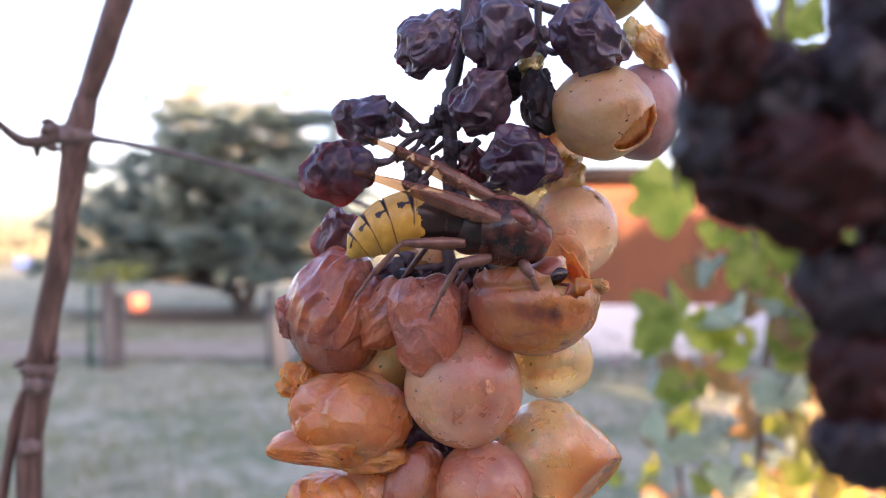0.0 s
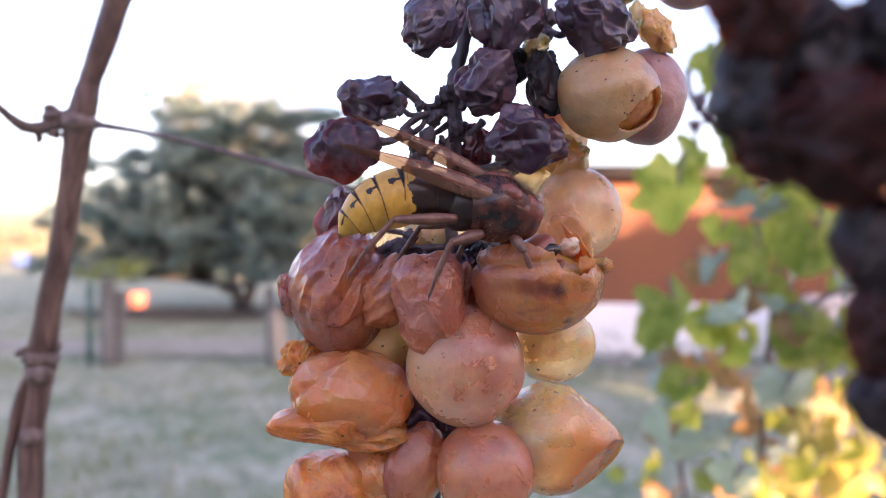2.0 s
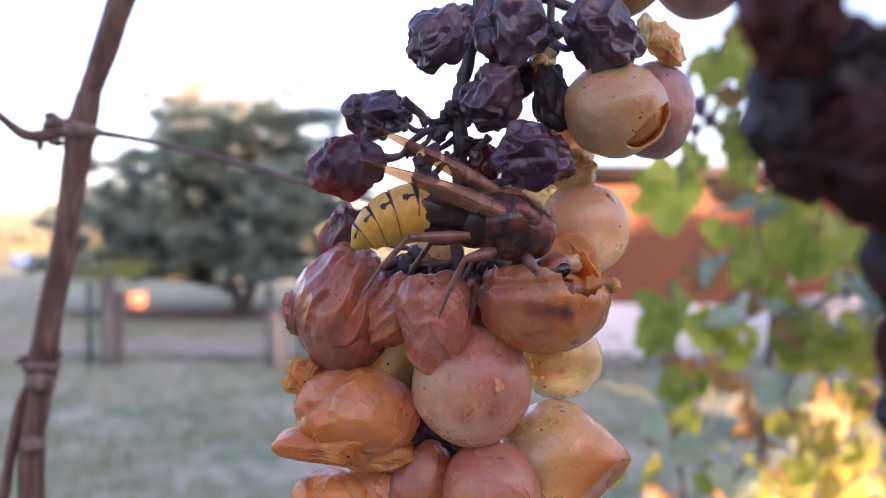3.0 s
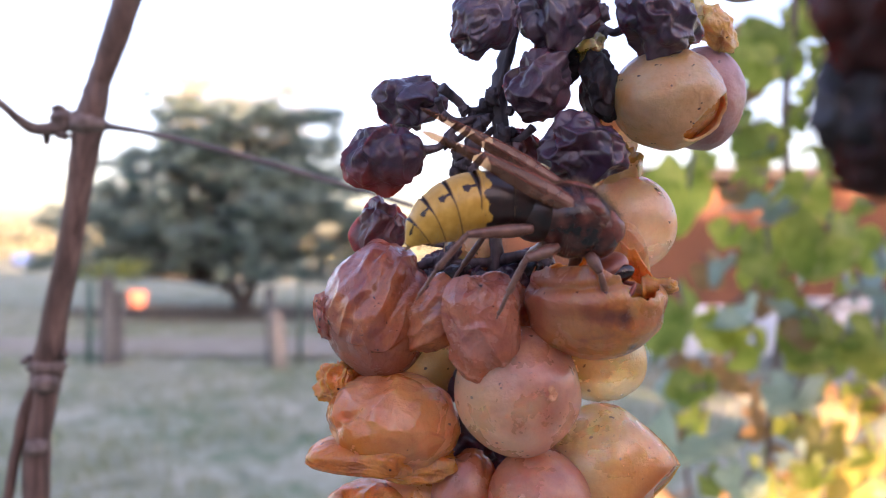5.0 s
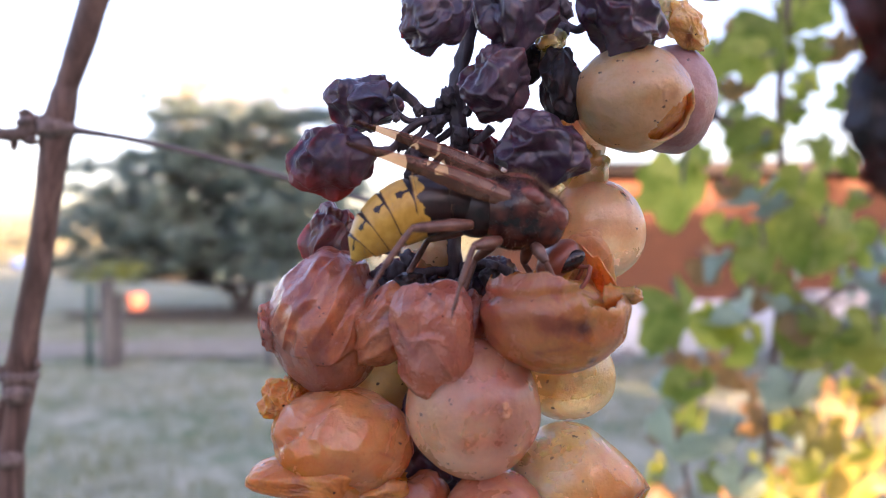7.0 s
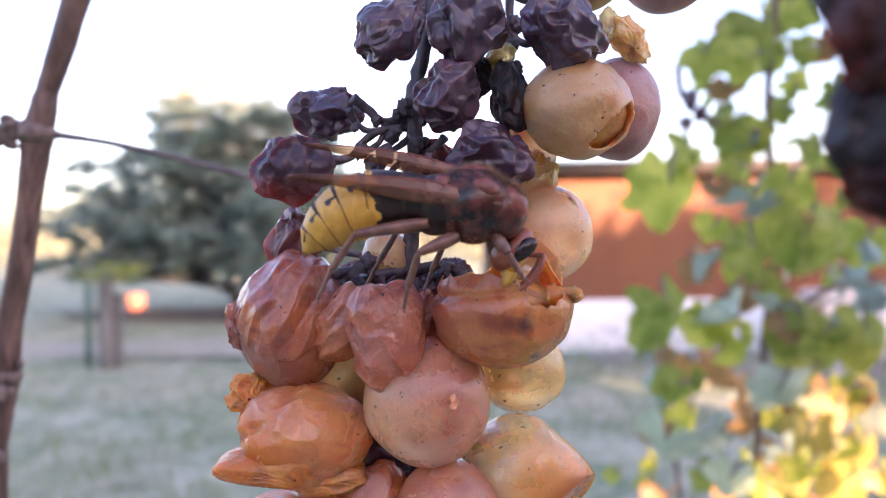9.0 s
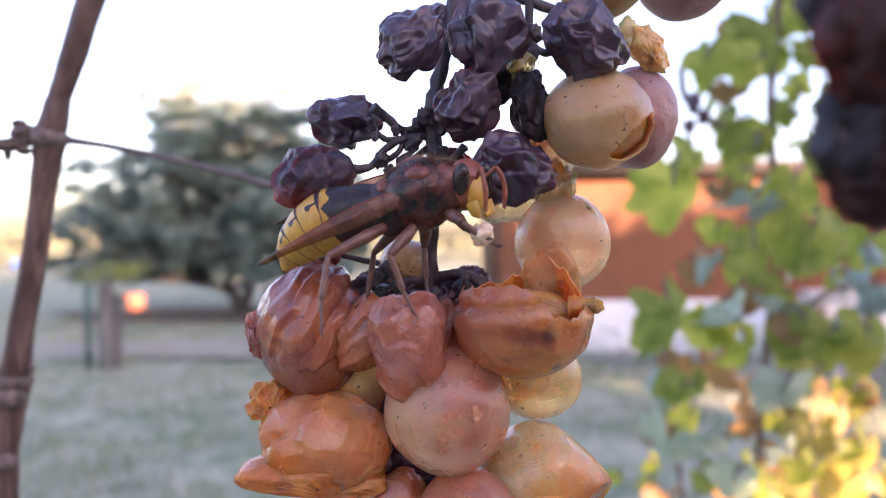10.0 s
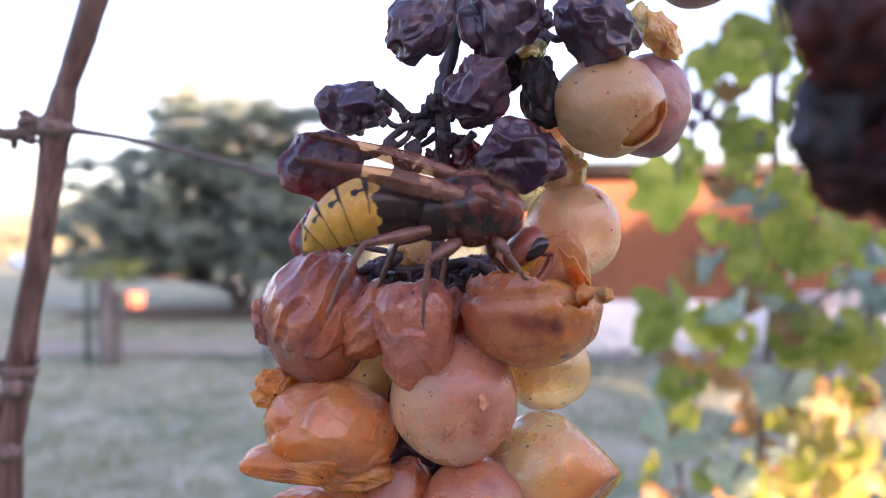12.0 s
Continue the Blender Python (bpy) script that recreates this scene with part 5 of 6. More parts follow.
    # raisins
    for k, (c, r, m, turn) in enumerate((
            ((-10.47, 8.00, 21.30), (4.20, 3.40, 3.57), RAISIN, (0, 10, 0)), ((-14.10, 1.00, 13.2), (4.3, 3.6, 4.1), RAISIN_GLOW, (0, -8, 20)),
            ((-1.65, -3.00, 28.78), (3.48, 3.20, 4.42), RAISIN, (0, 34, 0)), ((7.6, 1.00, 31.4), (4.7, 4.0, 5.6), RAISIN, (0, -12, 0)),
            ((5.35, 1.00, 22.5), (4.3, 3.6, 3.9), RAISIN, (0, -30, 0)), ((19.9, -2.00, 29.3), (5.3, 4.0, 4.4), RAISIN, (0, 20, 30)),
            ((13.5, 2.00, 22.0), (2.6, 2.4, 4.4), RAISIN_BLACK_SHADE, (0, -10, 0)), ((11.0, -1.00, 14.4), (5.1, 4.0, 4.1), RAISIN, (0, 12, 0)),
            ((4.6, 6.00, 14.3), (2.3, 2.4, 3.1), RAISIN_RED, (0, -20, 0)), ((-14.6, 8.00, 4.2), (3.2, 2.6, 4.2), RAISIN_RED, (0, 14, 0)),
            ((1.6, 8.00, 34.0), (2.6, 2.6, 3.0), RAISIN, (0, 0, 0)), ((10.2, 6.00, 26.2), (2.6, 2.6, 2.6), RAISIN_BLACK_SHADE, (0, 0, 0)))):
        grape("raisin", raisin(c, [0.97 * v for v in r], 40 + k, 6, 0.26, 0.66, turn=turn, fine=0.16, lump=0.34), m, "shrivelled dark purple raisin with ropy wrinkles")
    # stems
    main = [(5.26, 6.00, 44.71), (3.35, 6.00, 32.75), (1.75, 6.00, 26.38), (0.88, 6.00, 20.80), (1.28, 6.00, 16.02), (1.13, 7.00, 10.54), (0.65, 8.00, 4.95), (0.49, 8.00, -0.73), (0.50, 10.00, -9.85), (-1.17, 11.00, -26.64), (-2.00, 11.00, -38.34)]
    part("main_stem", tube(main, [1.1, 0.9, 0.9, 1.2, 1.05, 0.95, 0.9, 1.3, 1.1, 1.2, 1.0], 16, 0.26, 1), STEM, t, "dark dried main stem")
    twigs = (
        ([(0.88, 6.00, 20.40), (-2.68, 5.00, 19.81), (-4.85, 4.00, 21.03), (-6.81, 3.00, 22.52)], 0.55), ([(0.88, 6.00, 19.21), (-3.05, 4.00, 18.45), (-5.34, 3.00, 16.95), (-7.28, 3.00, 14.78), (-9.89, 2.00, 14.48)], 0.5),
        ([(0.96, 6.00, 18.01), (-1.89, 5.00, 15.86), (-4.42, 5.00, 14.13), (-4.89, 5.00, 11.76)], 0.42), ([(1.12, 6.00, 16.02), (-1.09, 4.00, 13.99), (-2.66, 4.00, 12.19)], 0.4),
        ([(-3.05, 4.00, 18.45), (-5.00, 4.00, 18.45), (-6.57, 4.00, 19.62), (-7.28, 3.00, 20.97)], 0.4), ([(-2.68, 5.00, 19.81), (-3.44, 4.00, 16.88), (-6.57, 4.00, 14.93)], 0.38),
        ([(1.12, 6.00, 15.22), (3.60, 4.00, 16.10), (5.11, 3.00, 17.49)], 0.5), ([(1.29, 7.00, 11.34), (5.21, 5.00, 11.13), (8.89, 2.00, 11.57)], 0.5),
        ([(1.28, 6.00, 21.60), (3.63, 5.00, 22.97), (5.16, 4.00, 24.31)], 0.5), ([(2.87, 6.00, 31.16), (5.21, 5.00, 31.65), (6.72, 4.00, 31.34)], 0.5),
        ([(13.23, 6.00, 33.55), (14.42, 6.00, 31.16), (14.03, 6.00, 27.97), (15.08, 5.00, 26.12)], 0.5), ([(14.03, 6.00, 37.54), (14.19, 6.00, 31.96), (15.86, 5.00, 30.07), (17.27, 4.00, 30.56)], 0.5),
        ([(0.65, 8.00, 0.08), (-3.51, 6.00, -0.32), (-7.49, 6.00, 0.08), (-10.78, 7.00, -1.53)], 0.7), ([(0.65, 8.00, -0.32), (4.46, 6.00, 0.88), (7.58, 5.00, -0.71)], 0.7),
        ([(0.81, 8.00, 1.30), (-4.43, 9.00, 1.72), (-11.81, 9.00, 3.36), (-14.68, 9.00, 5.00)], 0.4), ([(5.21, 5.00, 10.73), (9.07, 4.00, 10.24), (11.19, 2.00, 11.95)], 0.4),
        ([(-1.17, 11.00, -24.97), (-3.57, 8.00, -26.72), (-6.69, 6.00, -27.81)], 0.8), ([(-1.17, 11.00, -25.81), (2.92, 8.00, -26.72), (5.26, 6.00, -27.81)], 0.8),
        ([(17.54, 8.00, 35.82), (21.61, 8.00, 37.45), (24.68, 9.00, 39.44)], 0.6), ([(3.35, 6.00, 33.55), (9.33, 7.00, 37.90), (17.54, 8.00, 36.63), (27.29, 8.00, 32.57)], 0.7))
    for k, (pts, r) in enumerate(twigs):
        part("twig", tube(pts, [r * 1.25] + [r] * (len(pts) - 2) + [r * 1.35], 9, 0.22, k), STEM, t)
    rng = random.Random(3)
    knobs = ((-3.83, 4.00, 19.77), (-5.57, 3.00, 15.71), (-4.89, 5.00, 11.76), (-2.81, 4.00, 11.80), (-1.88, 4.00, 17.66), (-0.70, 4.00, 14.93), (-6.50, 3.00, 18.65), (14.66, 6.00, 32.91), (14.84, 5.00, 27.07), (-1.10, 5.00, 20.60),
             (-6.63, 5.00, -0.32), (-3.47, 5.00, -1.50), (-5.10, 6.00, 1.28), (1.28, 6.00, -1.91), (5.21, 5.00, 0.08), (2.45, 5.00, 17.05), (-4.38, 4.00, 13.99), (-3.83, 4.00, 12.97), (-8.21, 5.00, -1.89), (-1.50, 5.00, -2.29), (-0.16, 4.00, 21.34), (2.19, 4.00, 19.62), (1.25, 4.00, 16.88), (0.16, 5.00, 14.13), (-1.08, 3.00, 18.27), (1.74, 5.00, 12.31), (-2.63, 3.00, 15.17), (2.42, 4.00, 22.74), (13.76, 4.00, 29.62), (14.24, 3.00, 24.07), (2.84, 5.00, 9.55), (0.00, 5.00, 8.76))
    for k, c in enumerate(knobs):
        r = rng.uniform(0.5, 1.15)
        part("knob", berry(c, (r, r, r * 1.2), 60 + k, 3, 0.4, 1.8, lump=0.3), STEM, t)
    return t


def build_near_bunch():
    t = thing("raisin_bunch", pose(0.019, 0.0418, 1.3), "dark shrivelled raisin bunch hanging close by", "grape bunch")
    for k, (c, r) in enumerate((
            ((-2.43, -3.01, 13.56), (2.9, 3.0, 4.2)), ((-2.19, -1.48, 8.83), (2.6, 2.7, 3.6)), ((0.81, -1.49, 10.79), (4.0, 3.8, 4.0)), ((0.33, -1.48, 6.16), (4.2, 3.8, 3.2)),
            ((4.3, -2.25, 11.0), (4.0, 4.0, 4.0)), ((3.30, -3.00, 6.65), (5.0, 4.4, 4.6)), ((7.53, -2.24, 8.65), (4.8, 4.2, 5.0)), ((-2.2, 0.02, 17.6), (2.8, 2.6, 3.4)), ((9.3, -1.50, 15.2), (4.4, 4.2, 4.2)),
            ((5.74, -2.22, -0.48), (3.3, 3.2, 3.7)), ((5.84, -2.21, -5.12), (2.8, 2.8, 4.0)), ((6.17, -2.20, -9.12), (3.1, 2.9, 2.9)), ((9.85, -0.70, -2.72), (3.4, 3.2, 4.6)),
            ((10.19, -0.68, -8.37), (3.4, 3.2, 4.6)), ((11.95, 0.05, 3.61), (4.6, 4.2, 6.0)), ((2.6, -1.51, 23.2), (4.8, 4.6, 4.8)), ((9.44, -0.75, 20.84), (5.0, 4.6, 4.8)))):
        me = mesh_of("raisin", *raisin(c, [0.80 * v for v in r], 80 + k, 5, 0.22), RAISIN_WINE if k in (0, 3, 5, 10, 13) else RAISIN_BLACK_SHADE)
        part("raisin", me, None, t)
    part("main_stem", tube([(5.85, -0.01, 30.63), (5.86, 0.01, 19.14), (6.96, 0.79, 10.50), (7.56, 0.05, 2.93), (7.90, 0.07, -6.53)], [0.6, 0.7, 0.6, 0.6, 0.4], 10, 0.2, 1), STEM, t, "dark dried stem")
    return t


# ---- the hornet, in millimetres about its thorax; head towards +x, back up ----
def hornet_materials():
    def chitin(name, a, c, rough, scale=900):
        m, nt, b = surface(name, rough)
        n = speck(nt, scale, 4)
        paint(nt, b, blend(nt, ramp(nt, n, [(0.35, (0, 0, 0)), (0.65, (1, 1, 1))]), a, c))
        relief(nt, b, speck(nt, 6000, 2), 0.00005, 0.5)
        return m
    wing, nt, b = surface("amber_wing_membrane", 0.16)
    n = speck(nt, 500, 3)
    paint(nt, b, blend(nt, ramp(nt, n, [(0.35, (0, 0, 0)), (0.65, (1, 1, 1))]), (0.19, 0.075, 0.048), (0.34, 0.17, 0.11)))
    clear, both = nt.nodes.new("ShaderNodeBsdfTransparent"), nt.nodes.new("ShaderNodeMixShader")
    clear.inputs["Color"].default_value = (0.74, 0.56, 0.42, 1)
    split, thin = nt.nodes.new("ShaderNodeSeparateXYZ"), nt.nodes.new("ShaderNodeMapRange")
    nt.links.new(coords(nt), split.inputs[0])
    nt.links.new(split.outputs[0], thin.inputs["Value"])
    for key, value in (("From Min", -0.020), ("From Max", -0.002), ("To Min", 0.22), ("To Max", 0.74)):
        thin.inputs[key].default_value = value
    nt.links.new(thin.outputs[0], both.inputs[0])
    nt.links.new(clear.outputs[0], both.inputs[1])
    nt.links.new(b.outputs[0], both.inputs[2])
    nt.links.new(both.outputs[0], nt.nodes["Material Output"].inputs["Surface"])
    return {
        "yellow": chitin("yellow_chitin", (0.50, 0.25, 0.028), (0.62, 0.34, 0.055), 0.34),
        "black": chitin("black_brown_chitin", (0.010, 0.005, 0.005), (0.032, 0.011, 0.009), 0.34),
        "red": chitin("red_brown_chitin", (0.13, 0.032, 0.022), (0.25, 0.066, 0.042), 0.26),
        "cheek": chitin("brick_red_chitin", (0.20, 0.048, 0.028), (0.30, 0.080, 0.042), 0.30),
        "leg": chitin("brown_leg_chitin", (0.11, 0.044, 0.032), (0.20, 0.088, 0.056), 0.32),
        "eye": chitin("dark_eye", (0.015, 0.008, 0.008), (0.03, 0.012, 0.01), 0.14, 3000),
        "maroon": chitin("dark_maroon_chitin", (0.007, 0.004, 0.005), (0.13, 0.032, 0.021), 0.22, 420),
        "hair": chitin("golden_hair", (0.26, 0.16, 0.09), (0.40, 0.26, 0.15), 0.5),
        "seam": chitin("brown_ring_edge", (0.10, 0.045, 0.012), (0.17, 0.08, 0.02), 0.36),
        "wing": wing}


def hairs(shape, count, long, seed, droop=0.3):
    """Short fine hairs over a surface (verts in metres)."""
    rng = random.Random(seed)
    verts, _ = shape
    mid = sum((Vector(v) for v in verts), Vector()) / len(verts)
    vs, fs = [], []
    for _ in range(count):
        p = Vector(rng.choice(verts))
        d = (p - mid).normalized() + Vector((rng.gauss(0, 0.25), rng.gauss(0, 0.25), rng.gauss(0, 0.25))) + Vector((-droop, 0, 0))
        d = d.normalized() * long * rng.uniform(0.5, 1.2) * MM
        s = d.cross(Vector((0.3, 0.5, 0.8))).normalized() * 0.012 * MM
        n = len(vs)
        vs += [p - s, p + s, p + d]
        fs.append((n, n + 1, n + 2))
    return vs, fs


def abdomen_rings(spine, mats, parent):
    """Overlapping rings along a curved axis: (x, z, half height, half width) at each joint."""
    sides, steps = 120, 26
    colour = ["black", "dark_front", "yellow", "yellow", "yellow", "yellow"]
    for s in range(len(spine) - 1):
        (xa, za, ha, wa), (xb, zb, hb, wb) = spine[s], spine[s + 1]
        vs, fs, slots = [], [], []
        for i in range(steps + 1):
            u = -0.22 + 1.28 * i / steps
            swell = (1 + 0.035 * math.sin(math.pi * min(1, max(0, u)))) * (1 - 0.10 * max(0, -u) / 0.22) + 0.012 * (u > 0.95)
            x, z = xa + (xb - xa) * u, za + (zb - za) * u
            v = min(1, max(0 if s else u * 0.2, u))
            h, w = (ha + (hb - ha) * v) * swell, (wa + (wb - wa) * v) * swell
            tilt = math.atan2(zb - za, xa - xb)
            for k in range(sides):
                a = 2 * math.pi * k / sides
                dz = h * math.cos(a)
                vs.append(Vector((x + dz * math.sin(tilt), w * math.sin(a), z + dz * math.cos(tilt))) * MM)
        for i in range(steps):
            for k in range(sides):
                a, b = i * sides + k, i * sides + (k + 1) % sides
                fs.append((a, b, b + sides, a + sides))
                u, ang = -0.22 + 1.28 * (i + 0.5) / steps, abs(((k + 0.5) / sides * 2 * math.pi + math.pi) % (2 * math.pi) - math.pi)
                dark = False
                if colour[s] == "yellow":
                    dark |= ((u - 0.42) / 0.17) ** 2 + ((ang - 1.0) / 0.13) ** 2 < 1 or (u < 0.40 and abs(ang - 1.0) < 0.05)
                    dark |= u < 0.03 + 0.16 * math.exp(-(ang / 0.16) ** 2)
                elif colour[s] == "dark_front":
                    dark |= u < 0.80 + 0.10 * math.sin(ang * 5.5) + 0.07 * math.sin(ang * 11)
                slots.append(1 if colour[s] == "black" or dark else 2 if u > 1.035 else 0)
        if s == len(spine) - 2:
            fs.append(tuple(range(len(vs) - sides, len(vs))))
            slots.append(0)
        me = mesh_of("abdomen_ring", vs, fs, [mats["yellow"], mats["black"], mats["seam"]], slots)
        part("abdomen_ring", me, None, parent, ("black first ring", "dark ring with a yellow scalloped edge")[s] if s < 2 else "yellow ring with black dots")


def leg(parent, hip, knee, heel, toe, mats, seed):
    """Thigh with shin and jointed foot under it; points in mm."""
    hip, knee, heel, toe = Vector(hip), Vector(knee), Vector(heel), Vector(toe)
    thigh = part("thigh", tube([hip, hip.lerp(knee, 0.35), hip.lerp(knee, 0.8), knee], [0.55, 0.78, 0.55, 0.36], 12, 0.05, seed), mats["leg"], parent)
    part("shin", tube([knee, knee.lerp(heel, 0.4), knee.lerp(heel, 0.9), heel], [0.30, 0.38, 0.40, 0.26], 10, 0.05, seed), mats["leg"], thigh)
    foot = []
    prev = heel
    for k in range(5):
        q = heel.lerp(toe, (k + 1) / 5) + Vector((0, 0, 0.18 * math.sin(k * 2.1)))
        foot.append(tube([prev, prev.lerp(q, 0.5), q], [0.20, 0.22, 0.30 - 0.02 * k], 8, 0.02, k))
        prev = q
    foot.append(tube([prev, prev + (toe - heel).normalized() * 0.5 + Vector((0.12, 0.2, 0)), prev + (toe - heel).normalized() * 0.7 + Vector((0.1, 0.3, -0.2))], [0.12, 0.09, 0.03], 6, 0, 1))
    part("foot", joined(*foot), mats["leg"], thigh)
    return thigh


def wing(name, parent, root, long, wide, mats, label):
    """A wing folded lengthwise, lying back along -x from its root; the pose is its own."""
    n, w = 24, 7
    grid = []
    for i in range(n + 1):
        u = i / n
        half = wide * (0.40 + 0.60 * smooth(0, 0.36, u)) * (1 - 0.70 * smooth(0.38, 0.97, u)) * (1 - 0.75 * smooth(0.95, 1.0, u))
        row = []
        for j in range(w):
            v = j / (w - 1) - 0.5
            row.append(Vector((-long * u, 0.25 * wide * abs(v) * 2 + 0.05 * math.sin(j * 2.4), half * v + 0.7 * wide * u * (1 - u) + 0.1 * noise.noise(Vector((u * 4, v * 3, 0))))) * MM)
        grid.append(row)
    ob = sheet(name, grid, 0.00002, mats["wing"], parent, label)
    ob.location = Vector(root) * MM
    veins = []
    for v0, v1, u1, r in ((0.46, 0.42, 0.86, 0.08), (0.15, -0.1, 0.7, 0.03), (-0.3, 0.1, 0.8, 0.03)):
        pts = []
        for k in range(7):
            u = 0.02 + (u1 - 0.02) * k / 6
            i = min(n, int(u * n))
            j = (v0 + (v1 - v0) * k / 6 + 0.5) * (w - 1)
            j0 = min(w - 2, int(j))
            pts.append(grid[i][j0].lerp(grid[i][j0 + 1], j - j0) / MM)
        veins.append(tube(pts, [r * (1.6 - 0.15 * k) for k in range(7)], 6, 0.05, 1))
    part("vein", joined(*veins), mats["red"], ob, "brown wing veins")
    return ob


def build_hornet():
    mats = hornet_materials()
    t = thing("hornet", pose(0, 0.09, 1.3), "large hornet with yellow dotted abdomen and amber wings, feeding on grapes", "hornet")
    thorax = berry((0, 0, 0.3), (4.9, 4.1, 4.2), 1, 5, 0, 1, lump=0.06)
    front = berry((3.2, 0, 0.2), (2.9, 3.3, 3.3), 2, 5, 0, 1, lump=0.05)
    part("pronotum", front, mats["maroon"], t, "dark shoulder plate")
    part("propodeum", berry((-3.8, 0, -0.4), (3.1, 3.1, 3.5), 3, 5, 0, 1, lump=0.05), mats["black"], t)
    part("thorax", thorax, mats["maroon"], t, "black-brown hairy thorax")
    for k, (c, r) in enumerate((((3.7, -1.5, 0.9), (2.1, 1.75, 1.9)), ((3.7, 1.5, 0.9), (2.1, 1.75, 1.9)), ((-0.2, 0, 3.2), (2.6, 2.2, 1.5)), ((0.9, -3.0, 2.1), (1.6, 1.0, 1.0)), ((-3.4, -1.4, 1.8), (1.5, 1.4, 1.0)))):
        part("plate", berry(c, r, 4 + k, 4, 0, 1, lump=0.2), mats["red"], t, "red-brown plate of the thorax")
    part("hair", joined(*(hairs(([v for v in shape[0] if v.z > 1.2 * MM], []), count, 1.1, k) for shape, count, k in ((thorax, 2600, 2), (front, 1300, 3))), hairs(thorax, 1500, 0.5, 4)), mats["hair"], t, "fine golden hair")
    ab = part("abdomen", berry((-6.2, 0, -0.2), (1.1, 1.0, 1.1), 7, 4, 0, 1), mats["black"], t, "yellow abdomen with black dots")
    spine = [(-5.0, -0.2, 2.7, 2.6), (-7.7, 0.30, 3.0, 3.0), (-11.2, 0.15, 3.55, 3.5), (-13.8, -0.7, 3.4, 3.35), (-15.9, -1.8, 2.85, 2.8), (-17.5, -3.1, 2.0, 1.95), (-18.8, -4.7, 0.4, 0.4)]
    abdomen_rings(spine, mats, ab)
    shell = [Vector((x + 0.2, math.sin(a) * w, z + math.cos(a) * h)) * MM for k in range(5) for (x, z, h, w) in spine[1:] for a in [i * 0.21 + k * 0.04 for i in range(30)]]
    part("hair", hairs((shell, []), 1600, 0.7, 5, 0.8), mats["hair"], ab, "fine golden hair")
    # head
    head = part("head", berry((0, 0, 0), (1.9, 3.1, 3.0), 8, 5, 0, 1, lump=0.03), mats["cheek"], t, "red-brown head with a yellow face")
    head.location = Vector((7.0, 0, -3.4)) * MM
    part("face", berry((1.2, 0, -0.9), (1.1, 1.9, 2.1), 9, 4, 0, 1), mats["yellow"], head, "yellow face plate")
    for s in (-1, 1):
        part("eye", berry((0.7, s * 2.3, 0.6), (1.05, 0.85, 2.0), 10, 4, 0, 1, turn=(0, 14, 0)), mats["eye"], head, "dark kidney-shaped eye")
        part("mandible", tube([(1.5, s * 1.5, -2.0), (1.9, s * 1.4, -3.0), (1.9, s * 0.5, -3.7)], [0.75, 0.65, 0.2], 10, 0.05, 1), mats["yellow"], head, "yellow biting jaw with a dark tip")
        part("antenna", joined(tube([(1.8, s * 0.7, 0.7), (2.6, s * 1.2, 1.4), (3.0, s * 1.5, 1.9)], [0.22, 0.26, 0.26], 8, 0.03, 1), tube([(3.0, s * 1.5, 1.9), (3.6, s * 1.9, 0.6), (3.8, s * 2.0, -1.2), (3.6, s * 1.9, -2.9)], [0.26, 0.28, 0.28, 0.2], 8, 0.03, 1)), mats["cheek"], head, "bent red-brown antenna")
    # legs: (hip, knee, heel, toe); -y is towards the viewer
    legs = {}
    for key, pts in {
            "hind": ((-4.4, -2.2, -2.6), (-11.4, -5.2, -4.6), (-13.6, -5.0, -9.0), (-14.8, -4.4, -12.4)),
            "hind_far": ((-3.6, 2.0, -2.4), (-8.0, 5.0, -4.4), (-9.6, 5.4, -8.8), (-10.6, 5.4, -12.0)),
            "mid": ((-1.0, -2.4, -3.4), (-4.4, -5.2, -5.2), (-5.0, -5.0, -9.4), (-5.2, -4.4, -12.2)),
            "mid_far": ((-0.6, 2.0, -3.0), (-2.0, 5.0, -5.2), (-2.6, 5.2, -9.0), (-2.8, 5.0, -11.4)),
            "fore": ((3.0, -1.6, -2.6), (4.6, -2.8, -4.2), (6.0, -2.4, -5.8), (7.2, -2.0, -6.8)),
            "fore_far": ((3.0, 1.8, -2.6), (3.6, 4.2, -4.8), (5.8, 4.0, -6.8), (7.4, 3.6, -7.8))}.items():
        legs[key] = leg(t, *pts, mats, len(key)), Vector(pts[0]) * MM, Vector(pts[3]) * MM
    wings = {
        "near": wing("wing", t, (3.0, -3.6, 0.7), 22.8, 2.5, mats, "translucent amber wing folded lengthwise"),
        "far": wing("wing", t, (1.2, 2.6, 3.4), 21.8, 2.2, mats, "translucent amber wing folded lengthwise")}
    return t, head, ab, wings, legs


def build_morsel():
    """The chewed bit of pulp that the hornet lifts out of the torn grape."""
    ob = new("pulp_morsel", mesh_of("pulp_morsel", *berry((0, 0, 0), (1.3, 1.2, 1.25), 5, 4, 0.2, 1.4, lump=0.3), fruit_skin("pale_chewed_pulp", (0.72, 0.50, 0.34), (0.80, 0.62, 0.46), (0.5, 0.25, 0.1), 0.1, (0.002, 0.0012, 0.0007), 0.8, 0.15, 0.66, coat=0.8)))
    return tagged(ob, "small pale moist morsel of chewed grape pulp", "morsel")


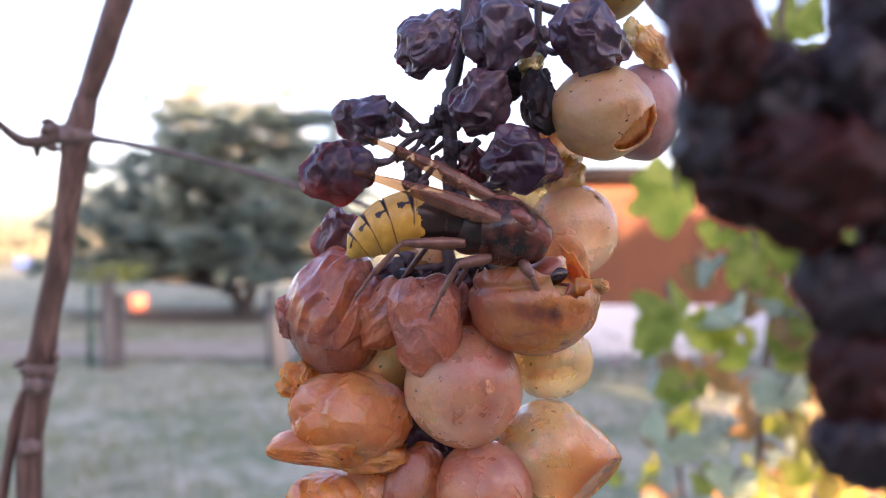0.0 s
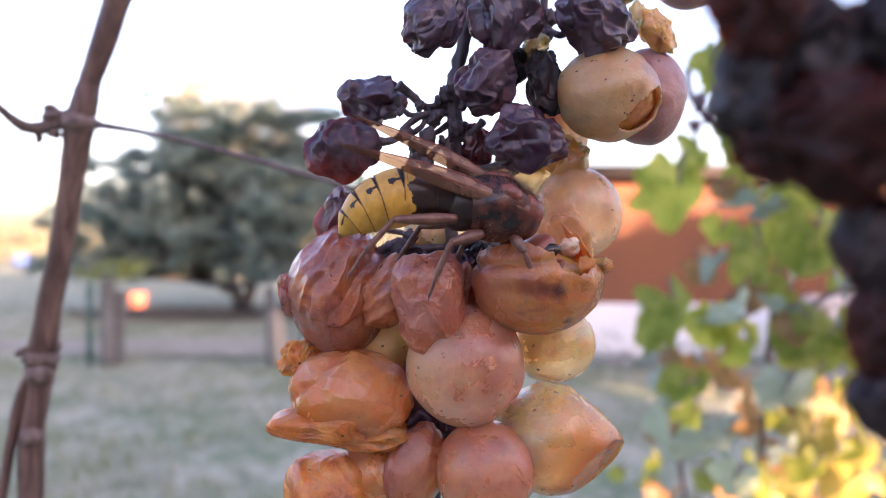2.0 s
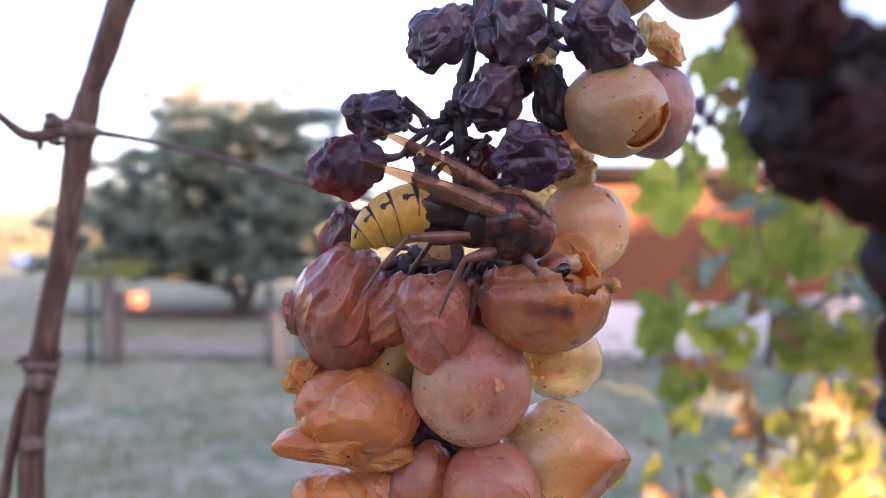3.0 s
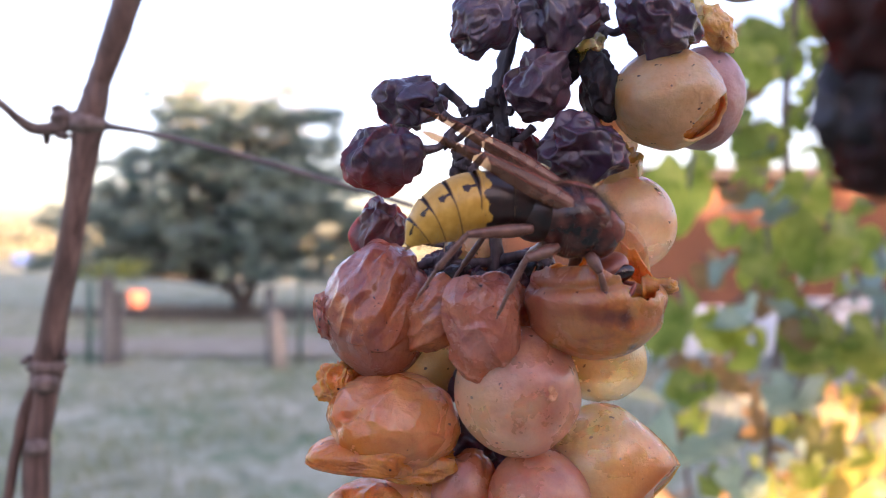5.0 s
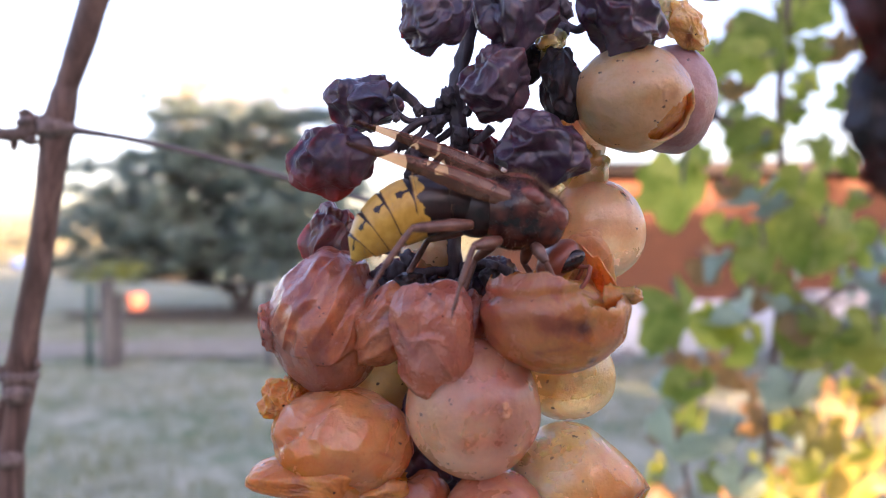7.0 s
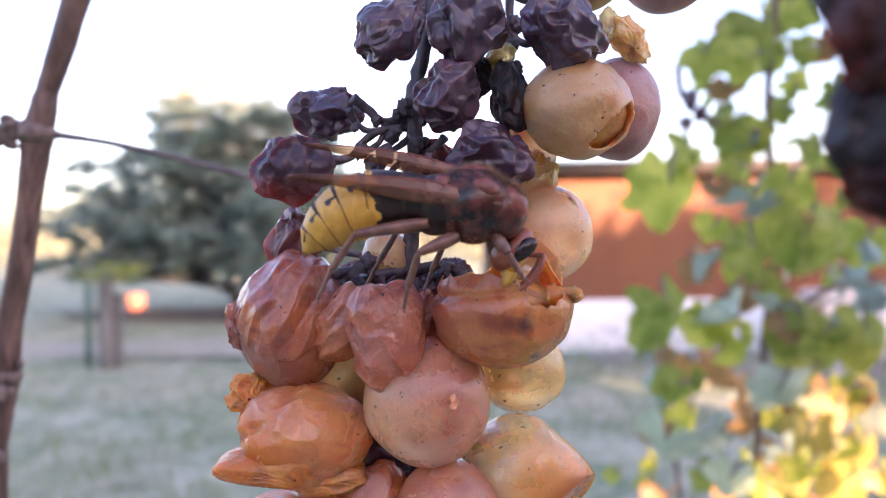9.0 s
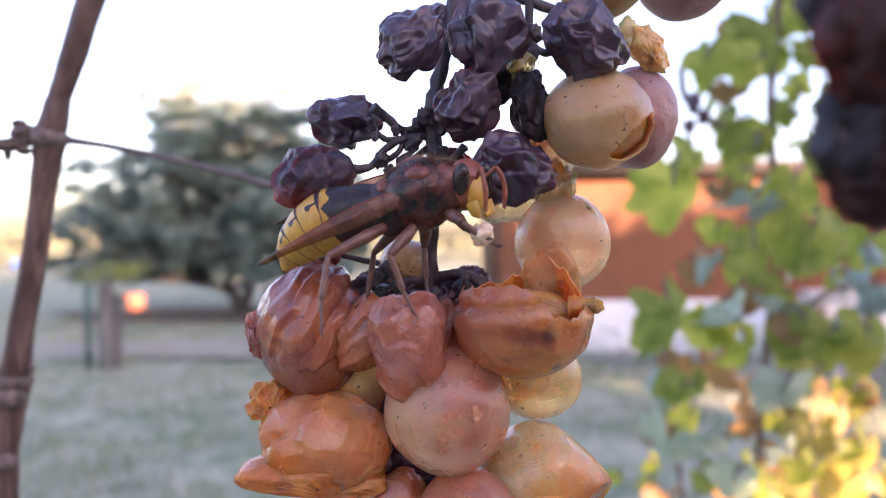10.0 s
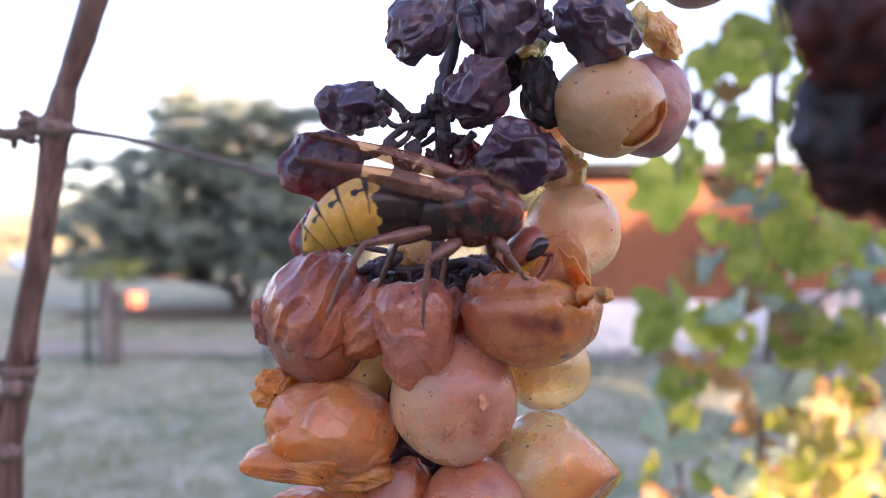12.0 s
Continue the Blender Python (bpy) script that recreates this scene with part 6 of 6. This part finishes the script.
# ---- what moves ----
BUNCH = [
    (0, pose(0.00144, 0.09705, 1.29982, 0.583, -0.726, 0.661)),
    (0.5, pose(0.00098, 0.09912, 1.29963, 0.245, -0.625, 0.535)),
    (1, pose(0.00087, 0.09850, 1.29997, 0.205, -0.218, 0.412)),
    (1.5, pose(0.00000, 0.09800, 1.30000, 0.000, 0.000, 0.000)),
    (2, pose(0.00037, 0.09874, 1.29982, -0.455, -0.066, 0.759)),
    (2.5, pose(0.00071, 0.09894, 1.29990, -0.882, -0.339, 0.541)),
    (3, pose(0.00086, 0.09797, 1.29951, 0.524, -0.251, 0.450)),
    (5, pose(0.00169, 0.09779, 1.29930, 2.363, -0.711, 2.696)),
    (5.5, pose(0.00138, 0.09652, 1.29915, 1.620, -0.702, 2.247)),
    (6, pose(0.00162, 0.09699, 1.29886, 1.469, -0.398, 2.100)),
    (6.5, pose(0.00115, 0.09680, 1.29918, 0.879, -0.123, 1.111)),
    (7, pose(0.00088, 0.09655, 1.29922, 0.645, 0.206, 2.364)),
    (9, pose(0.00179, 0.09814, 1.29915, 0.708, 0.194, 2.446)),
    (9.5, pose(0.00130, 0.09703, 1.29907, 1.677, 0.304, 2.222)),
    (10, pose(0.00167, 0.09797, 1.29923, 1.751, 0.188, 3.011)),
    (10.5, pose(0.00133, 0.09664, 1.29891, 1.962, 0.027, 2.417)),
    (11, pose(0.00106, 0.09658, 1.29895, 1.496, 0.070, 2.392)),
    (11.5, pose(0.00160, 0.09718, 1.29910, 1.290, 0.108, 2.372)),
    (12, pose(0.00113, 0.09717, 1.29895, 1.910, 0.340, 2.163)),
]


def sway(t):
    """The bunch's pose at t seconds."""
    for (a, p), (b, q) in zip(BUNCH, BUNCH[1:]):
        if a <= t <= b:
            return p.lerp(q, (t - a) / (b - a))
    return BUNCH[-1][1]


def mm(p, rx=0, ry=0, rz=0):
    return pose(p[0] * MM, p[1] * MM, p[2] * MM, rx, ry, rz)


# hornet on the bunch: seconds, thorax, (roll, pitch down, turn), head (turn, nod, lift, pull), wing lift near and far, wing spread
HORNET = [
    (0, (7.13, -8.31, 4.44), (0, 17.5, 6), (0, 35.4, 0, 0), 1.5, 9.5, 6, -15.4),
    (0.5, (6.72, -8.95, 5.17), (0, 18, 6), (0, 35.4, 0, 0), 2, 10, 6, -15.4),
    (1, (6.02, -8.01, 4.95), (0, 16, 6), (0, 35.4, 0, 0), 1, 11, 6, -15.4),
    (1.5, (5.86, -7.00, 5.19), (0, 14, 4), (0, 19.6, 0, 0), 2, 1, 5, -16.65),
    (2, (5.53, -8.25, 4.47), (0, 16, 6), (0, 35.4, 0, 0), 2, 9, 6, -15.4),
    (2.5, (7.05, -6.89, 4.64), (0, 18.5, 6), (0, 35.4, 0, 0), 2.5, 7.5, 6, -15.4),
    (3, (6.43, -7.28, 4.79), (0, 18, 6), (0, 35.4, 0, 0), 2, 10, 6, -15.4),
    (4, (6.29, -7.48, 4.39), (0, 20, 6), (0, 34.6, 0, 0), 2, 8, 5, -16.25),
    (5, (7.28, -8.58, 5.26), (0, 22.5, 6), (0, 33.8, 0, 0), 3.5, 6.5, 4, -21.1),
    (5.5, (7.89, -5.78, 4.70), (0, 21, 6), (0, 33.8, 0, 0), 8, 9, 3, -21.1),
    (6, (6.95, -5.08, 6.20), (0, 19, 4), (0, 26.4, 0, 0), 0, -2, 4, -24.85),
    (6.5, (8.30, -5.30, 5.84), (0, 20, 4), (0, 31.4, 0, 0), 5, 6, 4, -24.85),
    (7, (6.70, -4.17, 6.68), (0, 17, 2), (0, 26.4, 0, 0), 2, 5, 5, -24.85),
    (8, (6.86, -7.94, 6.72), (0, 13.5, 0), (0, 29.2, 0, 0.8), 0.5, 3.5, 5, -18.07),
    (9, (7.27, -11.72, 7.74), (0, 11, -2), (0, 31.2, -0.3, 1.6), -3.5, 1, 5, -15.55),
    (9.5, (6.63, -9.52, 8.95), (0, 3, -4), (0, 28.6, -1.4, 2.6), 4, 5, 5, -14),
    (9.65, (4.64, -8.55, 9.63), (0, -4, -8), (-5, 21.8, 0.8, 1.6), 9, 12, 5, -5),
    (9.8, (-0.07, -6.41, 10.13), (0, -14, -14), (-20, 15, 3, 0), 0, 6, 6, 0),
    (10, (-0.89, -6.50, 10.64), (0, -13, -16), (-25, 12, 3.4, 0), -11, -5, 6, 0),
    (10.5, (-2.58, -5.96, 10.83), (0, -14, -18), (-25, 12, 3.4, 0), -12, -4, 6, 0),
    (10.8, (-2.83, -4.84, 9.43), (0, -12, -20), (-25, 16, 3, 0), -6, 0, 6, 0),
    (11, (-2.86, -4.10, 8.47), (0, -9, -22), (-25, 20, 2.4, 0), 3, 9, 6, 0),
    (11.2, (-1.38, -4.42, 8.99), (0, -12, -18), (-25, 16, 3, 0), -4, 4, 6, 0),
    (11.4, (-2.99, -4.58, 9.50), (0, -17, -18), (-25, 10, 3.6, 0), -9, -1, 6, 0),
    (11.5, (-2.32, -4.74, 9.92), (0, -15, -18), (-25, 12, 3.4, 0), -7, -1, 6, 0),
    (11.6, (-1.79, -4.93, 8.57), (0, -12, -14), (-15, 20, 2, 0), 2, 8, 6, 0),
    (11.75, (0.48, -6.28, 7.58), (0, -2, -8), (0, 26.8, 1, 0), 6, 10, 5, -5),
    (12, (3.80, -7.78, 7.23), (0, 7, 0), (0, 34.4, 0, 0), 6, 9, 5, -8.75),
]


def motions():
    walk(bunch, BUNCH)
    walk(near, [
        (0, pose(0.01900, 0.04180, 1.30000, 0, 0.00, 0)),
        (0.5, pose(0.01841, 0.04325, 1.30019, 0, -0.19, 0)),
        (1, pose(0.01993, 0.04356, 1.30015, 0, 0.31, 0)),
        (1.5, pose(0.01925, 0.04405, 1.30032, 0, 0.08, 0)),
        (2, pose(0.01965, 0.04365, 1.29984, 0, 0.21, 0)),
        (2.5, pose(0.01976, 0.04523, 1.30025, 0, 0.25, 0)),
        (3, pose(0.02111, 0.04375, 1.30083, 0, 0.69, 0)),
        (5, pose(0.02063, 0.04939, 1.30077, 0, 0.54, 0)),
        (5.5, pose(0.01944, 0.05297, 1.30053, 0, 0.14, 0)),
        (6, pose(0.02366, 0.05407, 1.30043, 0, 1.53, 0)),
        (6.5, pose(0.02596, 0.05162, 1.30071, 0, 2.29, 0)),
        (7, pose(0.02729, 0.05363, 1.30111, 0, 2.73, 0)),
        (9, pose(0.03233, 0.04966, 1.30019, 0, 4.38, 0)),
        (9.5, pose(0.02955, 0.04853, 1.30081, 0, 3.47, 0)),
        (10, pose(0.02896, 0.04910, 1.30113, 0, 3.27, 0)),
        (10.5, pose(0.02630, 0.04820, 1.30010, 0, 2.40, 0)),
        (11, pose(0.02589, 0.05014, 1.29987, 0, 2.27, 0)),
        (11.5, pose(0.02685, 0.05012, 1.30007, 0, 2.58, 0)),
        (12, pose(0.02636, 0.04933, 1.30016, 0, 2.42, 0)),
    ])
    rows, heads, near_w, far_w, tail = [], [], [], [], []
    for t, p, (rx, ry, rz), (hz, hy, up, back), ln, lf, sp, ay in HORNET:
        rows.append((t, sway(t) @ mm(p, rx, ry, rz)))
        heads.append((t, mm((7.0 - 0.4 * max(0, up) - back, 2.6 * max(0, 1 - max(0, up)), -3.4 + up), 0, hy, hz)))
        near_w.append((t, mm((3.0, -3.6, 0.7), 0, ln, sp)))
        far_w.append((t, mm((1.2, 2.6, 3.4), 0, lf, -sp * 0.6)))
        tail.append((t, Matrix.Translation((-0.005, 0, 0)) @ pose(0, 0, 0, 0, ay, 0) @ Matrix.Translation((0.005, 0, 0))))
    walk(hornet, rows)
    # the middle and hind feet stay where they stand on the grapes
    stand = next(sway(t).inverted() @ m for t, m in rows if t == 1.5)
    for key in ("hind", "hind_far", "mid", "mid_far"):
        limb, hip, toe = legs[key]
        spot = stand @ toe
        steps = []
        for t, m in rows:
            q = (toe - hip).rotation_difference(m.inverted() @ sway(t) @ spot - hip)
            steps.append((t, Matrix.Translation(hip) @ q.to_matrix().to_4x4() @ Matrix.Translation(-hip)))
        walk(limb, steps)
    walk(head, heads)
    walk(wings["near"], near_w)
    walk(wings["far"], far_w)
    walk(abdomen, tail)
    walk(morsel, [
        (0, sway(0) @ mm((15.17, -0.44, 0.13))),
        (9, sway(9) @ mm((15.31, 1.82, 0.09))),
        (9.5, sway(9.5) @ mm((13.08, -0.97, 2.72))),
        (9.65, sway(9.65) @ mm((10.53, -4.92, 6.09))),
        (9.8, sway(9.8) @ mm((7.58, -8.90, 6.95))),
        (10, sway(10) @ mm((5.87, -10.02, 6.25))),
        (10.3, sway(10.3) @ mm((5.74, -9.67, 7.37))),
        (10.5, sway(10.5) @ mm((5.63, -9.50, 6.02))),
        (10.8, sway(10.8) @ mm((5.58, -8.38, 4.81))),
        (11, sway(11) @ mm((5.81, -7.66, 3.04))),
        (11.2, sway(11.2) @ mm((7.12, -7.93, 4.16))),
        (11.4, sway(11.4) @ mm((7.29, -8.13, 6.32))),
        (11.5, sway(11.5) @ mm((7.05, -8.27, 5.40))),
        (11.6, sway(11.6) @ mm((7.18, -7.45, 3.98))),
        (11.75, sway(11.75) @ mm((9.16, -2.81, 1.82))),
        (12, sway(12) @ mm((13.05, 3.62, 0.13))),
    ])


build_ground()
build_tree()
build_far()
build_fence()
build_house()
build_sun_blockers()
build_cane()
build_vine()
bunch = build_bunch()
near = build_near_bunch()
hornet, head, abdomen, wings, legs = build_hornet()
morsel = build_morsel()
motions()
